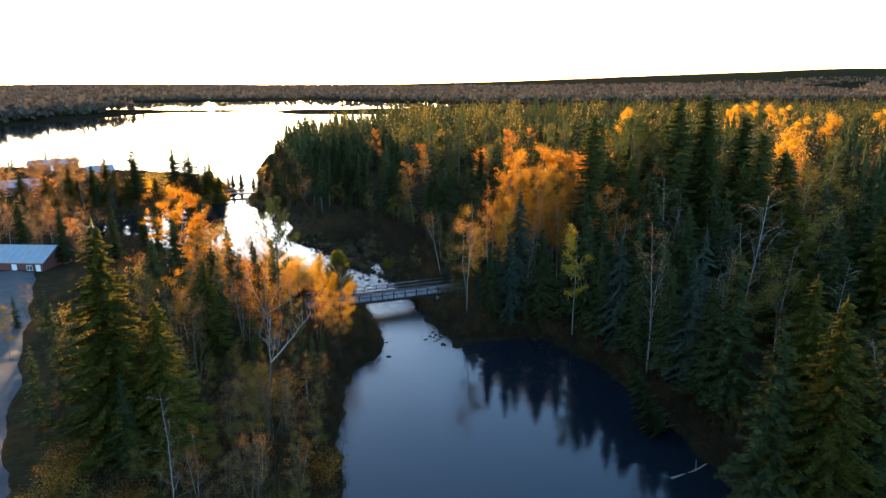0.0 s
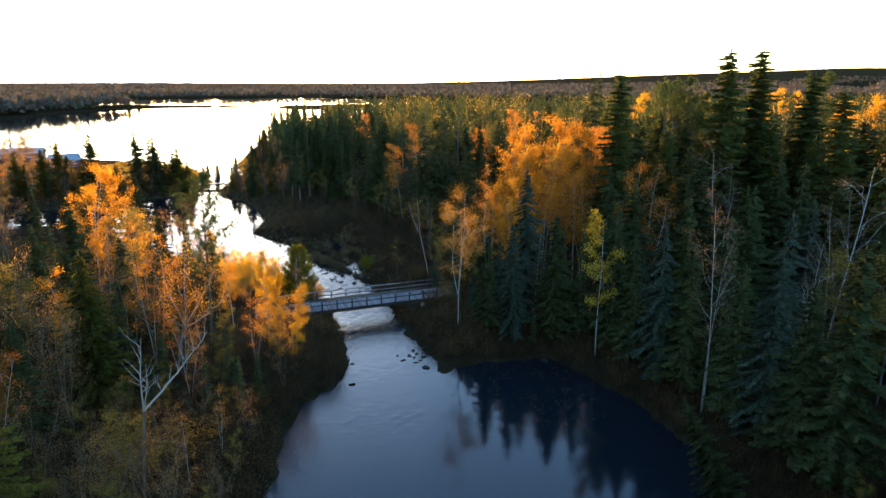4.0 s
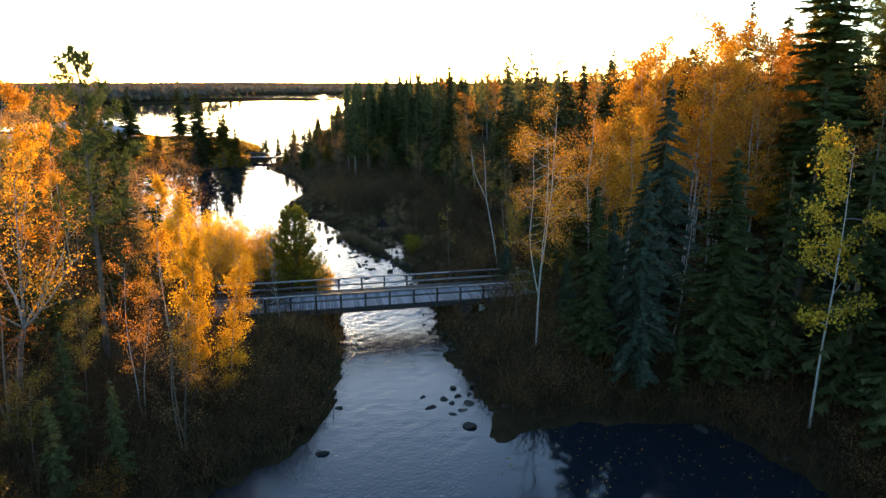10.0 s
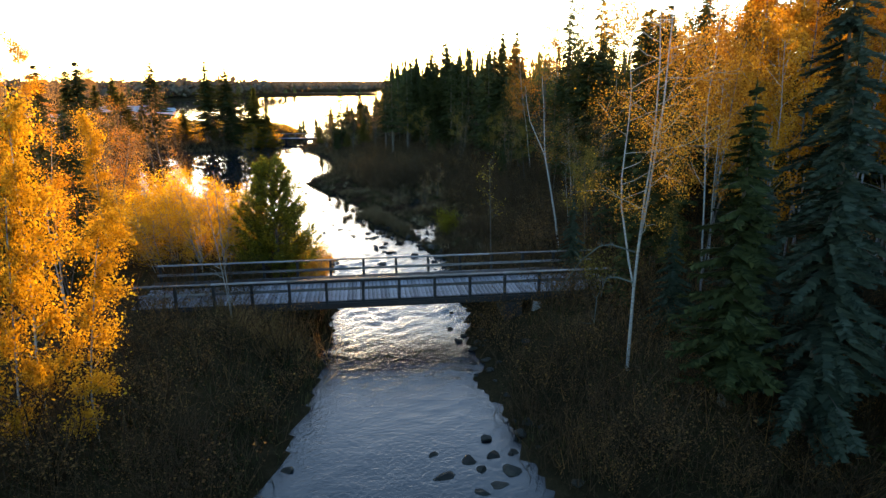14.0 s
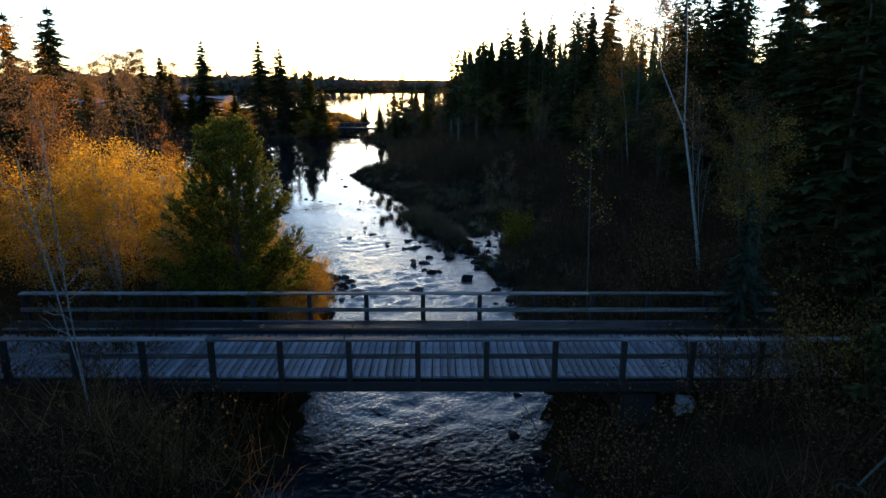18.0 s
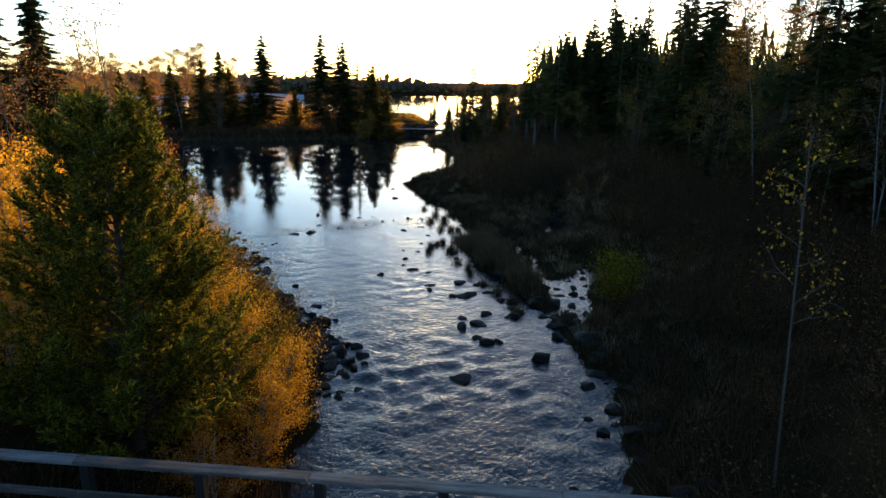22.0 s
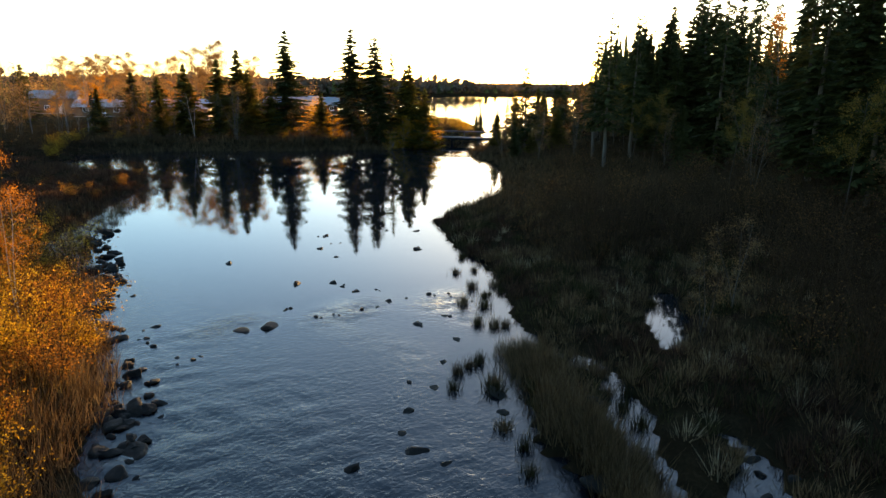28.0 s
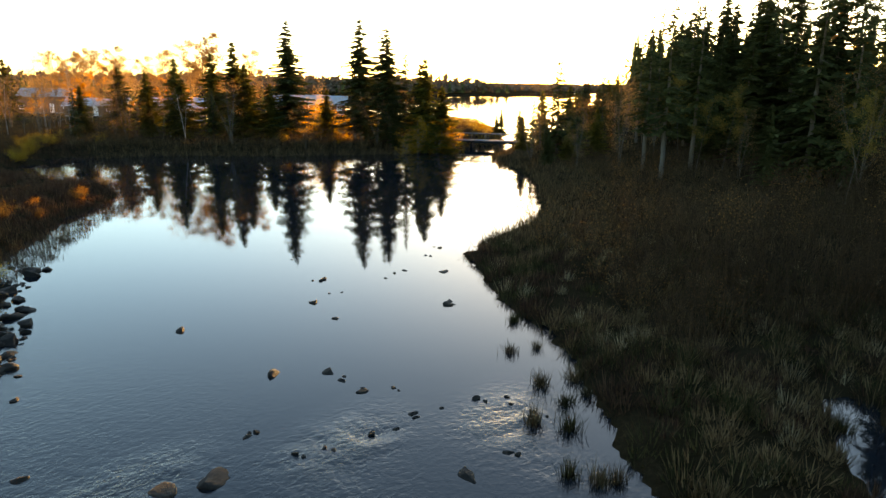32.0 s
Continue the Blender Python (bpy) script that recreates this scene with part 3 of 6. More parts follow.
def leafy_tree(h, spread, leaf_mat, bark, label, name="birch", category="birch tree", leaves=3500, leaf=0.13, clear=0.38, stems=1, forks=11, lean=0.0, twig=True, up=0.75, group="autumn birches along the river", tuft=0.55, thick=0.0038, cheap=True, tilt_by=0.1, fork=0.0, sway=0.05):
    """A slender tree with white or grey limbs and a loose crown of small separate leaves."""
    tree = thing(name, label, category, group)
    boles, tips = [], []
    for s in range(stems):
        a = rng.uniform(0, 6.28)
        tilt = (tilt_by if stems > 1 else 0.03)
        way = np.array([math.cos(a) * tilt + lean, math.sin(a) * tilt, 1.0])
        hh = h * (1 if s == 0 else rng.uniform(0.72, 0.95))
        root, r0 = np.array((0.12 * s, 0, 0)), thick * hh + 0.018
        if fork and s:
            i = int(fork * 9) + (s > 1)
            root, hh, r0 = first[i], hh * (1 - i / 9), r0 * 0.75
            way = np.array([math.cos(2.1 * s + 0.4) * 0.24, math.sin(2.1 * s + 0.4) * 0.24, 1.0])
        tr = limb(root, way, hh, sway, 9, 0.25)
        rr = np.linspace(r0, 0.015, len(tr))
        first = tr if s == 0 else first
        w = Soup().tube(tr, rr, 6)
        boles.append(w)
        fracs = np.linspace(clear, 0.97, forks)
        for fr in fracs:
            i = fr * (len(tr) - 1)
            k = min(int(i), len(tr) - 2)
            base = tr[k] + (tr[k + 1] - tr[k]) * (i - k)
            b = rng.uniform(0, 6.28)
            ln = spread * (1.15 - 0.75 * abs((fr - clear) / (1 - clear) - 0.3)) * rng.uniform(0.6, 1.15)
            pts = limb(base, (math.cos(b), math.sin(b), up * rng.uniform(0.6, 1.3)), ln, 0.14, 5)
            w.tube(pts, np.linspace(max(0.014, rr[k] * 0.42), 0.007, len(pts)), 4)
            for q in range(3):
                m = pts[rng.integers(2, 6)]
                b2 = b + rng.uniform(-1.3, 1.3)
                tw = limb(m, (math.cos(b2), math.sin(b2), rng.uniform(-0.1, 0.7)), ln * rng.uniform(0.3, 0.6), 0.2, 3, 0.0)
                if twig:
                    w.tube(tw, np.linspace(0.011, 0.004, len(tw)), 3)
                tips.extend(tw[1:])
            tips.extend(pts[3:])
    for bole in boles:
        part("trunk", bole.mesh("tree_wood", bark, True), tree)
    if leaves:
        tips = np.array(tips)
        pick = tips[rng.integers(0, len(tips), leaves)]
        weight = rng.uniform(0.2, 1, (leaves, 1))
        c = Soup().leaves(pick + rng.normal(0, tuft, (leaves, 3)) * weight * [1, 1, 0.85], leaf, up=0.4, cheap=cheap)
        part("crown", c.mesh("tree_leaves", leaf_mat), tree)
    return tree


def pine_tree(h, spread, label, clear=0.45, tufts=420, needles=None, name="pine", forks=16):
    """A tall pine: bare lower trunk, level limbs and bunched needles."""
    tree = thing(name, label, "pine tree", "pines of the riverside forest")
    w, tips = Soup(), []
    tr = limb((0, 0, 0), (0.02, 0.01, 1), h, 0.02, 9, 0.1)
    w.tube(tr, np.linspace(0.013 * h + 0.03, 0.03, len(tr)), 8)
    for fr in np.linspace(clear, 0.985, forks):
        i = fr * (len(tr) - 1)
        k = min(int(i), len(tr) - 2)
        base = tr[k] + (tr[k + 1] - tr[k]) * (i - k)
        b0 = rng.uniform(0, 6.28)
        f = (fr - clear) / (1 - clear)
        for j in range(3):
            b = b0 + j * 2.1 + rng.normal(0, 0.3)
            ln = spread * (0.45 + 0.75 * math.sin(math.pi * (0.25 + 0.72 * f))) * rng.uniform(0.55, 1.1)
            pts = limb(base, (math.cos(b), math.sin(b), 0.12 + 0.5 * f), ln, 0.1, 4, 0.35)
            w.tube(pts, np.linspace(0.045, 0.012, len(pts)), 4)
            tips.extend(pts[2:])
            for q in range(2):
                m = pts[rng.integers(1, 4)]
                b2 = b + rng.uniform(-1.1, 1.1)
                tw = limb(m, (math.cos(b2), math.sin(b2), 0.3), ln * 0.4, 0.12, 2, 0.3)
                tips.extend(tw[1:])
    tips = np.array(tips + [tr[-1]])
    c = tips[rng.integers(0, len(tips), tufts)] + rng.normal(0, 0.16, (tufts, 3))
    # each tuft is a burst of long thin needles
    per = 10
    d = rng.normal(size=(tufts, per, 3)) + [0, 0, 0.55]
    d /= np.linalg.norm(d, axis=2, keepdims=True)
    e = np.cross(d, rng.normal(size=(tufts, per, 3)))
    e /= np.linalg.norm(e, axis=2, keepdims=True)
    ln = rng.uniform(0.28, 0.5, (tufts, per, 1))
    v = np.stack([c[:, None] - e * 0.034, c[:, None] + e * 0.034, c[:, None] + d * ln], 2).reshape(-1, 3)
    s = Soup().put(v, np.arange(len(v)).reshape(-1, 3))
    part("trunk", w.mesh("pine_wood", BARK, True), tree)
    part("crown", s.mesh("pine_needles", needles or PINE), tree)
    return tree


def young_pine(h, r, label):
    """A bushy young pine: whorls of rising shoots clothed in long soft needles to the ground."""
    tree = thing("pine", label, "pine tree", "pines of the riverside forest")
    w, base, way = Soup(), [], []
    w.tube([(0, 0, 0), (0.04, 0, h * 0.5), (0, 0.03, h)], [0.1, 0.06, 0.015], 7)
    z = 0.15
    while z < h * 0.97:
        f = 1 - z / h
        k = int(5 + 4 * f)
        for j in range(k):
            a = j * 6.283 / k + rng.uniform(0, 6.28) * 0.2 + z * 2.1
            ln = r * (0.14 + f ** 0.55) * rng.uniform(0.75, 1.12)
            pts = limb((0, 0, z), (math.cos(a), math.sin(a), 0.25 + 0.5 * (1 - f)), ln, 0.07, 5, 0.75)
            w.tube(pts, np.linspace(0.022, 0.006, 6), 3)
            d = np.gradient(pts, axis=0)
            for q in range(int(9 + 11 * ln)):
                t = rng.uniform(0.25, 1.0) * 4.99
                i0 = int(t)
                p = pts[i0] + (pts[i0 + 1] - pts[i0]) * (t - i0)
                e = d[i0] / np.linalg.norm(d[i0]) + rng.normal(0, 0.55, 3) + [0, 0, 0.35]
                base.append(p)
                way.append(e / np.linalg.norm(e))
        z += rng.uniform(0.16, 0.27)
    base, way = np.array(base), np.array(way)
    per = 22
    c = np.repeat(base, per, 0) + np.repeat(way, per, 0) * rng.uniform(0, 0.28, (len(base) * per, 1))
    n = np.repeat(way, per, 0) * 0.9 + rng.normal(0, 0.55, (len(base) * per, 3))
    n /= np.linalg.norm(n, axis=1, keepdims=True)
    e = np.cross(n, rng.normal(size=n.shape))
    e /= np.linalg.norm(e, axis=1, keepdims=True)
    v = np.stack([c - e * 0.017, c + e * 0.017, c + n * rng.uniform(0.07, 0.13, (len(c), 1))], 1).reshape(-1, 3)
    part("trunk", w.mesh("young_pine_wood", BARK, True), tree)
    part("crown", Soup().put(v, np.arange(len(v)).reshape(-1, 3)).mesh("young_pine_needles", YOUNG_PINE), tree)
    return tree


def shrub(h, r, leaf_mat, label, name="shrub", stems=9, leaves=1500, leaf=0.085, group="shrubs on the river banks"):
    """Many thin stems from one root, with small leaves along their upper halves."""
    bush = thing(name, label, "shrub", group)
    w, tips = Soup(), []
    for i in range(stems):
        a = i * 6.283 / stems + rng.normal(0, 0.3)
        lean = rng.uniform(0.15, 0.75)
        pts = limb((0.15 * math.cos(a), 0.15 * math.sin(a), 0), (lean * math.cos(a) * r / h * 1.4, lean * math.sin(a) * r / h * 1.4, 1), h * rng.uniform(0.65, 1.05), 0.1, 6, 0.1)
        w.tube(pts[::2], np.linspace(0.022, 0.005, 4), 3)
        tips.extend(pts[2:])
        for q in range(3):
            m = pts[rng.integers(1, 6)]
            b = rng.uniform(0, 6.28)
            tw = limb(m, (math.cos(b), math.sin(b), 0.7), r * 0.5, 0.15, 3, 0.2)
            w.tube(tw[::3], [0.009, 0.004], 3)
            tips.extend(tw[1:])
    part("wood", w.mesh("shrub_wood", TWIGS), bush)
    if leaves:
        tips = np.array(tips)
        c = tips[rng.integers(0, len(tips), leaves)] + rng.normal(0, 0.17, (leaves, 3))
        c[:, 2] = np.maximum(c[:, 2], 0.05)
        part("foliage", Soup().leaves(c, leaf, cheap=True).mesh("shrub_leaves", leaf_mat), bush)
    return bush


used = {}


def plant(kind, x, y, height=None, turn=None, lean=(0.0, 0.0), label="", sink=0.12, wide=1.0):
    """Stands the first specimen of a kind, then copies of it."""
    src, h0 = kind
    s = (height or h0) / h0
    m = placed(x, y, float(ground_z(x, y)) - sink, rng.uniform(0, 6.28) if turn is None else turn, s * wide, lean, s)
    if src in used:
        ob = copy_thing(src, m @ Matrix.Diagonal((*(1 / v for v in src.scale), 1)))
        tagged(ob, used[src])
    else:
        used[src] = src["label"]
        src.matrix_basis = m
        ob = src
    if label:
        tagged(ob, label)
    return ob


S1 = (spruce_tree(18, 3.8, SPRUCE, "tall dark green spruce in the riverside forest", gap=0.35, ragged=0.42, droop=0.22, dense=1.1, fine=2.0), 18)
S2 = (spruce_tree(17, 3.0, SPRUCE, "narrow dark spruce with drooping branches", name="black_spruce", gap=0.36, ragged=0.45, droop=0.28, fine=1.8), 17)
S3 = (spruce_tree(15, 2.3, SPRUCE, "thin pointed spruce among other trees", name="black_spruce", gap=0.45, ragged=0.4, dense=0.9), 15)
S4 = (spruce_tree(22, 3.6, SPRUCE, "old spruce with sparse ragged branches and a bare lower trunk", dead_below=0.28, gap=0.58, ragged=0.5, dense=0.95, sparse_top=0.08), 22)
S5 = (spruce_tree(16.3, 3.3, BLUE_SPRUCE, "bluish spruce with wide drooping boughs in the shade", name="blue_spruce", gap=0.46, droop=0.55, ragged=0.4, fine=2.6), 16.3)
S6 = (spruce_tree(17, 4.2, SUN_TINTED_SPRUCE, "broad green spruce with sunlight tinted into its needles", gap=0.36, droop=0.25, ragged=0.32, dense=1.15, fine=3.0), 17)
OLD = (spruce_tree(22, 2.5, PINE, "tall old spruce with a blunt club-shaped top", gap=0.34, ragged=0.5, droop=0.12, dense=1.2, fine=2.0, taper=0.4), 22)
CONIFERS = [S1, S2, S3, S4]
P1 = (pine_tree(22, 4.2, "tall white pine with bunched needles and level limbs", tufts=1500, forks=20), 22)
P2 = (pine_tree(19, 3.0, "tall red pine with a bare trunk and a narrow crown", clear=0.3, tufts=620, forks=16), 19)
BIRCH_GOLD = (leafy_tree(14, 2.7, GOLD, BIRCH_BARK, "golden autumn birch with a white trunk", leaves=9000, leaf=0.11, twig=False, forks=15, tuft=0.42), 14)
BIRCH_GOLD2 = (leafy_tree(13, 2.4, GOLD, BIRCH_BARK, "golden autumn birch with several white stems", leaves=7500, leaf=0.105, stems=2, forks=11, clear=0.3, twig=False, tuft=0.42), 13)
BIRCH_YELLOW = (leafy_tree(10, 1.15, YELLOW, BIRCH_BARK, "bright yellow birch leaning from the bank", leaves=11000, leaf=0.095, clear=0.1, forks=19, tuft=0.44, cheap=False), 10)
ASPEN = (leafy_tree(18, 3.2, YELLOW, BIRCH_BARK, "tall yellow aspen crown above the forest", name="aspen", category="aspen tree", group="yellow aspens in the forest", leaves=7500, leaf=0.19, clear=0.4, tuft=0.75, twig=False), 18)
BIRCH_ORANGE = (leafy_tree(14, 2.5, ORANGE, BIRCH_BARK, "orange-brown birch with thinning leaves", leaves=4600, leaf=0.105, stems=2, forks=10), 14)
BIRCH_ORANGE2 = (leafy_tree(15, 2.4, ORANGE, BIRCH_BARK, "tall orange birch in the forest edge", leaves=6200, clear=0.42, leaf=0.115, forks=14), 15)
BIRCH_OLIVE = (leafy_tree(12, 2.3, OLIVE, BARK, "olive-leaved birch in the shade", leaves=5000, leaf=0.115, twig=False), 12)
BIRCH_BARE = (leafy_tree(15, 2.8, RUSSET, BIRCH_BARK, "nearly bare white birch with forked limbs", leaves=1500, leaf=0.09, clear=0.42, stems=2, forks=10, up=1.1, thick=0.0045, tilt_by=0.05, sway=0.03), 15)
BIRCH_BARE2 = (leafy_tree(13, 2.4, RUSSET, BIRCH_BARK, "bare leaning birch with crooked side branches", leaves=900, leaf=0.09, clear=0.25, forks=14, up=0.5), 13)
ALDER = (leafy_tree(9, 2.4, BROWN_HAZE, BARK, "leafless grey-brown alder with a haze of twigs", name="alder", category="alder tree", leaves=3000, leaf=0.08, clear=0.2, stems=3, forks=7, up=1.1, twig=False, group="bare alders behind the river"), 9)
BARE_CROWN = (leafy_tree(13, 2.3, BROWN_HAZE, BARK, "tall leafless tree with a rounded crown of fine twigs", name="bare_tree", category="bare tree", leaves=12000, leaf=0.085, clear=0.42, forks=17, up=1.2, tuft=0.42, group="bare trees by the cabins"), 13)
RIVER_BIRCH = (leafy_tree(15, 2.7, RIVER_LEAF, BIRCH_BARK, "orange birch with forked trunk and long mossy branches by the water", leaves=24000, leaf=0.047, clear=0.36, stems=3, fork=0.3, forks=11, cheap=False, thick=0.003, tuft=0.5, up=0.35, tilt_by=0.07), 15)
SH_GOLD = (shrub(2.6, 1.5, SHRUB_GOLD, "golden willow shrub on the river bank", leaves=4300, leaf=0.052, stems=11), 2.6)
SH_ORANGE = (shrub(2.2, 1.4, SHRUB_RUST, "rust-orange shrub on the river bank", leaves=2600, leaf=0.06, stems=11), 2.2)
SH_OLIVE = (shrub(2.4, 1.5, OLIVE, "olive-green shrub in the shade", leaves=2400, leaf=0.058), 2.4)
SH_RUSSET = (shrub(2.3, 1.4, RUSSET, "brown leafless shrub with many thin stems", leaves=800, leaf=0.05, stems=11), 2.3)

# single trees whose place is known: x, y, height
rng = np.random.default_rng(11)
random.seed(11)
for x, y, h in ((23.0, 95.0, 26.4), (36.2, 95.0, 27.8), (42.4, 100.0, 27.6), (45.2, 92.0, 24.5), (0.1, 135.1, 20.0), (-3.6, 138.5, 19.8), (29.2, 140.0, 24.5), (44.5, 84.0, 23.0), (34.0, 157.0, 26.0)):
    plant(OLD if y < 105 else S4, x, y, h + 0.8, wide=0.95)
for x, y, h in ((25.0, 37.0, 18.0), (28.5, 35.5, 19.0), (32.5, 35.5, 18.5), (27.8, 51.0, 17.0), (41.7, 66.2, 16.9), (33.0, 47.0, 16.0), (38.0, 44.0, 17.0), (40.0, 56.0, 18.0), (47.0, 60.0, 18.0), (52.5, 70.0, 19.0), (45.0, 77.5, 20.0), (26.2, 104.0, 19.0), (31.0, 73.5, 17.0), (29.0, 82.0, 18.5)):
    plant(random.choice((S1, S2, S6)), x, y, h)
plant(S5, 11.1, 88.6, 16.6, wide=0.95, label="bluish spruce with wide drooping boughs beside the bridge")
for k, (x, y, h) in enumerate(((6.0, 79.5, 11.0), (8.6, 79.2, 13.0), (13.2, 79.0, 14.0), (16.0, 78.6, 12.5), (19.6, 72.0, 13.5), (21.4, 69.0, 15.0), (23.0, 66.0, 14.0), (25.2, 64.5, 16.0), (25.0, 60.5, 13.5), (26.2, 57.5, 15.0), (26.8, 54.0, 14.0), (18.8, 76.0, 15.5), (23.8, 70.5, 16.5), (28.6, 61.5, 17.0))):
    plant((S2, S5, S1, S3)[k % 4], x, y, h, wide=0.95)
for k, (x, y, h) in enumerate(((40.0, 90.0, 20.0), (47.0, 97.0, 20.5), (38.5, 84.0, 17.5), (52.0, 92.0, 19.5), (33.5, 100.5, 20.0), (20.8, 88.5, 17.0), (43.0, 86.0, 18.5), (26.6, 100.0, 20.0), (24.6, 84.5, 17.0), (28.6, 93.0, 20.0), (27.0, 80.5, 17.0), (28.5, 112.0, 20.5), (31.0, 104.0, 20.5))):
    plant((OLD, S1, S4)[k % 3], x, y, h, wide=0.95)
plant(S5, 21.0, 74.0, 10.5)
plant(S5, 7.5, 84.5, 8.5)
plant(S5, 14.5, 82.0, 9.0)
plant(S1, 21.6, 50.6, 9, lean=(0.0, -0.6), label="broad spruce leaning out over the pool beside a log")
plant(P1, 32.2, 104.0, 23.0, wide=1.1)
plant(P1, 34.8, 108.0, 23.5, wide=1.1)
plant(P1, 38.4, 110.0, 21.5)
plant(P1, 50.5, 101.0, 24)
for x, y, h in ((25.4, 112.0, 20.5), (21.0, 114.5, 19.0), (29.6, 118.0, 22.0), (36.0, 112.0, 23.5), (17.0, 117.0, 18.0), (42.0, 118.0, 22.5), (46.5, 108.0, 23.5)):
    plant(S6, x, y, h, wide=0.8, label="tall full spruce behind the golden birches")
for x, y, h in ((-33.6, 161.1, 14.8), (-32, 164.5, 14.5), (-36.5, 166, 14), (-37.9, 204.4, 19), (-27.1, 172.0, 17.5)):
    plant(S4, x, y, h)
plant(P1, -22.8, 74.4, 17.5, wide=0.75, label="green pine on the wooded bank above the river")
river_birch = plant(RIVER_BIRCH, 2.8, 81.2, 15.3, turn=0.3)
for z0, ends in ((4.9, ((-0.9, 0.0, 0.15), (-1.3, 0.0, 0.1), (-2.0, -0.2, -0.35), (-2.8, -0.2, -1.5))), (3.75, ((-0.65, -0.1, 0.1), (-1.05, -0.2, 0.1), (-1.4, -0.3, -0.6), (-1.45, -0.3, -1.6)))):
    way = np.array([(0.0, 0, z0 - 0.15)] + [(x, y, z0 + z) for x, y, z in ends])
    twigs = Soup().tube(way, np.linspace(0.038, 0.012, 5), 6)
    for k in range(9):
        p = way[1 + k % 4] + rng.normal(0, 0.08, 3)
        twigs.tube(limb(p, rng.normal(0, 1, 3) + [-0.4, 0, 0.3], rng.uniform(0.3, 0.7), 0.25, 3, 0), [0.014, 0.01, 0.007, 0.003], 3)
    part("branch", twigs.mesh("mossy_branch", MOSSY_BARK, True), river_birch, "bent branch grown over with grey-green moss")
plant(BIRCH_ORANGE, 6.6, 90.8, 15.2, wide=0.8)
plant((leafy_tree(13.4, 1.9, PALE_YELLOW, BIRCH_BARK, "small yellow birch at the edge of the pool", leaves=4300, leaf=0.13, clear=0.4, forks=12, tuft=0.42, thick=0.004, up=0.4, cheap=False), 13.4), 17.0, 74.6, 14.6, label="small yellow birch at the edge of the pool", wide=0.9)
plant(BIRCH_ORANGE2, 22.6, 86.0, 17.4, wide=0.75)
plant(BIRCH_BARE, 23.6, 62.6, 18.6, wide=0.7, label="tall white birch with sparse orange leaves over the pool")
plant(BIRCH_BARE2, 28.2, 56.8, 13.8, lean=(0.05, -0.12), wide=0.8)
plant(BIRCH_BARE, 32.4, 83.5, 18.6, label="tall twin-stemmed white birch with thin brown crown")
plant(BIRCH_BARE, 36.1, 67.5, 19.5)
fork_tree = thing("birch", "thin forked white birch past the bridge", "birch tree", "autumn birches along the river", m=placed(-1.25, 99.6, float(ground_z(-1.25, 99.6)) - 0.1))
main = np.array([(0, 0, 0), (-0.3, 0.05, 2.0), (-0.75, 0.0, 4.4), (-1.12, 0.05, 6.2), (-1.2, 0.0, 7.6), (-1.3, 0.1, 9.4), (-1.45, 0.0, 11.2)])
side = np.array([(-1.12, 0.05, 6.2), (-1.6, 0.1, 7.2), (-2.15, 0.0, 8.4), (-2.4, 0.1, 9.6), (-2.5, 0.0, 10.6)])
part("trunk", Soup().tube(main, np.linspace(0.072, 0.014, 7), 7).mesh("forked_trunk", BIRCH_BARK, True), fork_tree)
part("forked_stem", Soup().tube(side, np.linspace(0.04, 0.011, 5), 6).mesh("forked_stem", BIRCH_BARK, True), fork_tree)
ends = []
for k in range(22):
    line = main[3:] if k % 2 else side[1:]
    p = line[rng.integers(0, len(line) - 1)] + rng.normal(0, 0.05, 3) * [1, 1, 6]
    twig = limb(p, (rng.normal(0, 1), rng.normal(0, 1), 0.9), rng.uniform(0.7, 1.7), 0.2, 4, -0.5)
    part("branch", Soup().tube(twig, np.linspace(0.016, 0.004, 5), 4).mesh("forked_branch", BARK, True), fork_tree)
    ends.extend(twig[1:])
ends = np.array(ends)
part("crown", Soup().leaves(ends[rng.integers(0, len(ends), 1500)] + rng.normal(0, 0.3, (1500, 3)), 0.06).mesh("forked_leaves", ORANGE), fork_tree, "few rusty leaves left in the crown")
plant((leafy_tree(7.2, 0.75, SHRUB_GOLD, BARK, "thin young birch with few yellow leaves", leaves=330, leaf=0.065, clear=0.5, forks=10, thick=0.002, tuft=0.3, cheap=False, sway=0.015), 7.2), -5.3, 96.8, 7.2, lean=(0.0, -0.04), turn=0.0)
for x, y, h in ((15.1, 104.0, 20.0), (10.1, 98.0, 16.5), (13.1, 100.0, 17.2), (16.4, 97.0, 16.8), (20.2, 106.0, 18.6), (12.9, 110.0, 18.8), (16.2, 101.0, 20.0), (7.6, 96.0, 12.8), (9.1, 91.8, 12.6), (18.5, 102.5, 19.0), (22.5, 108.5, 17.6), (11.8, 104.5, 19.0), (17.6, 92.5, 15.0), (8.8, 104.0, 16.0), (11.6, 96.2, 17.0), (14.6, 96.6, 17.4), (17.6, 99.2, 17.8), (13.6, 92.8, 16.4), (9.8, 100.6, 16.8), (15.6, 93.6, 16.8), (19.6, 97.2, 18.0), (20.6, 101.4, 18.8)):
    plant((BIRCH_GOLD, BIRCH_GOLD2, BIRCH_ORANGE2, BIRCH_GOLD)[(round(x) + round(y)) % 4], x, y, h, wide=0.88)
for x, y, h in ((-4.2, 150.0, 16.5), (8.2, 140.0, 16.0), (38.6, 150.0, 18.5), (26.0, 99.5, 16.5), (-7.7, 137.5, 14.7), (18.2, 160.0, 18.0), (27.5, 113.0, 16.0), (29.0, 92.0, 14.5)):
    plant(BIRCH_ORANGE2, x, y, h)
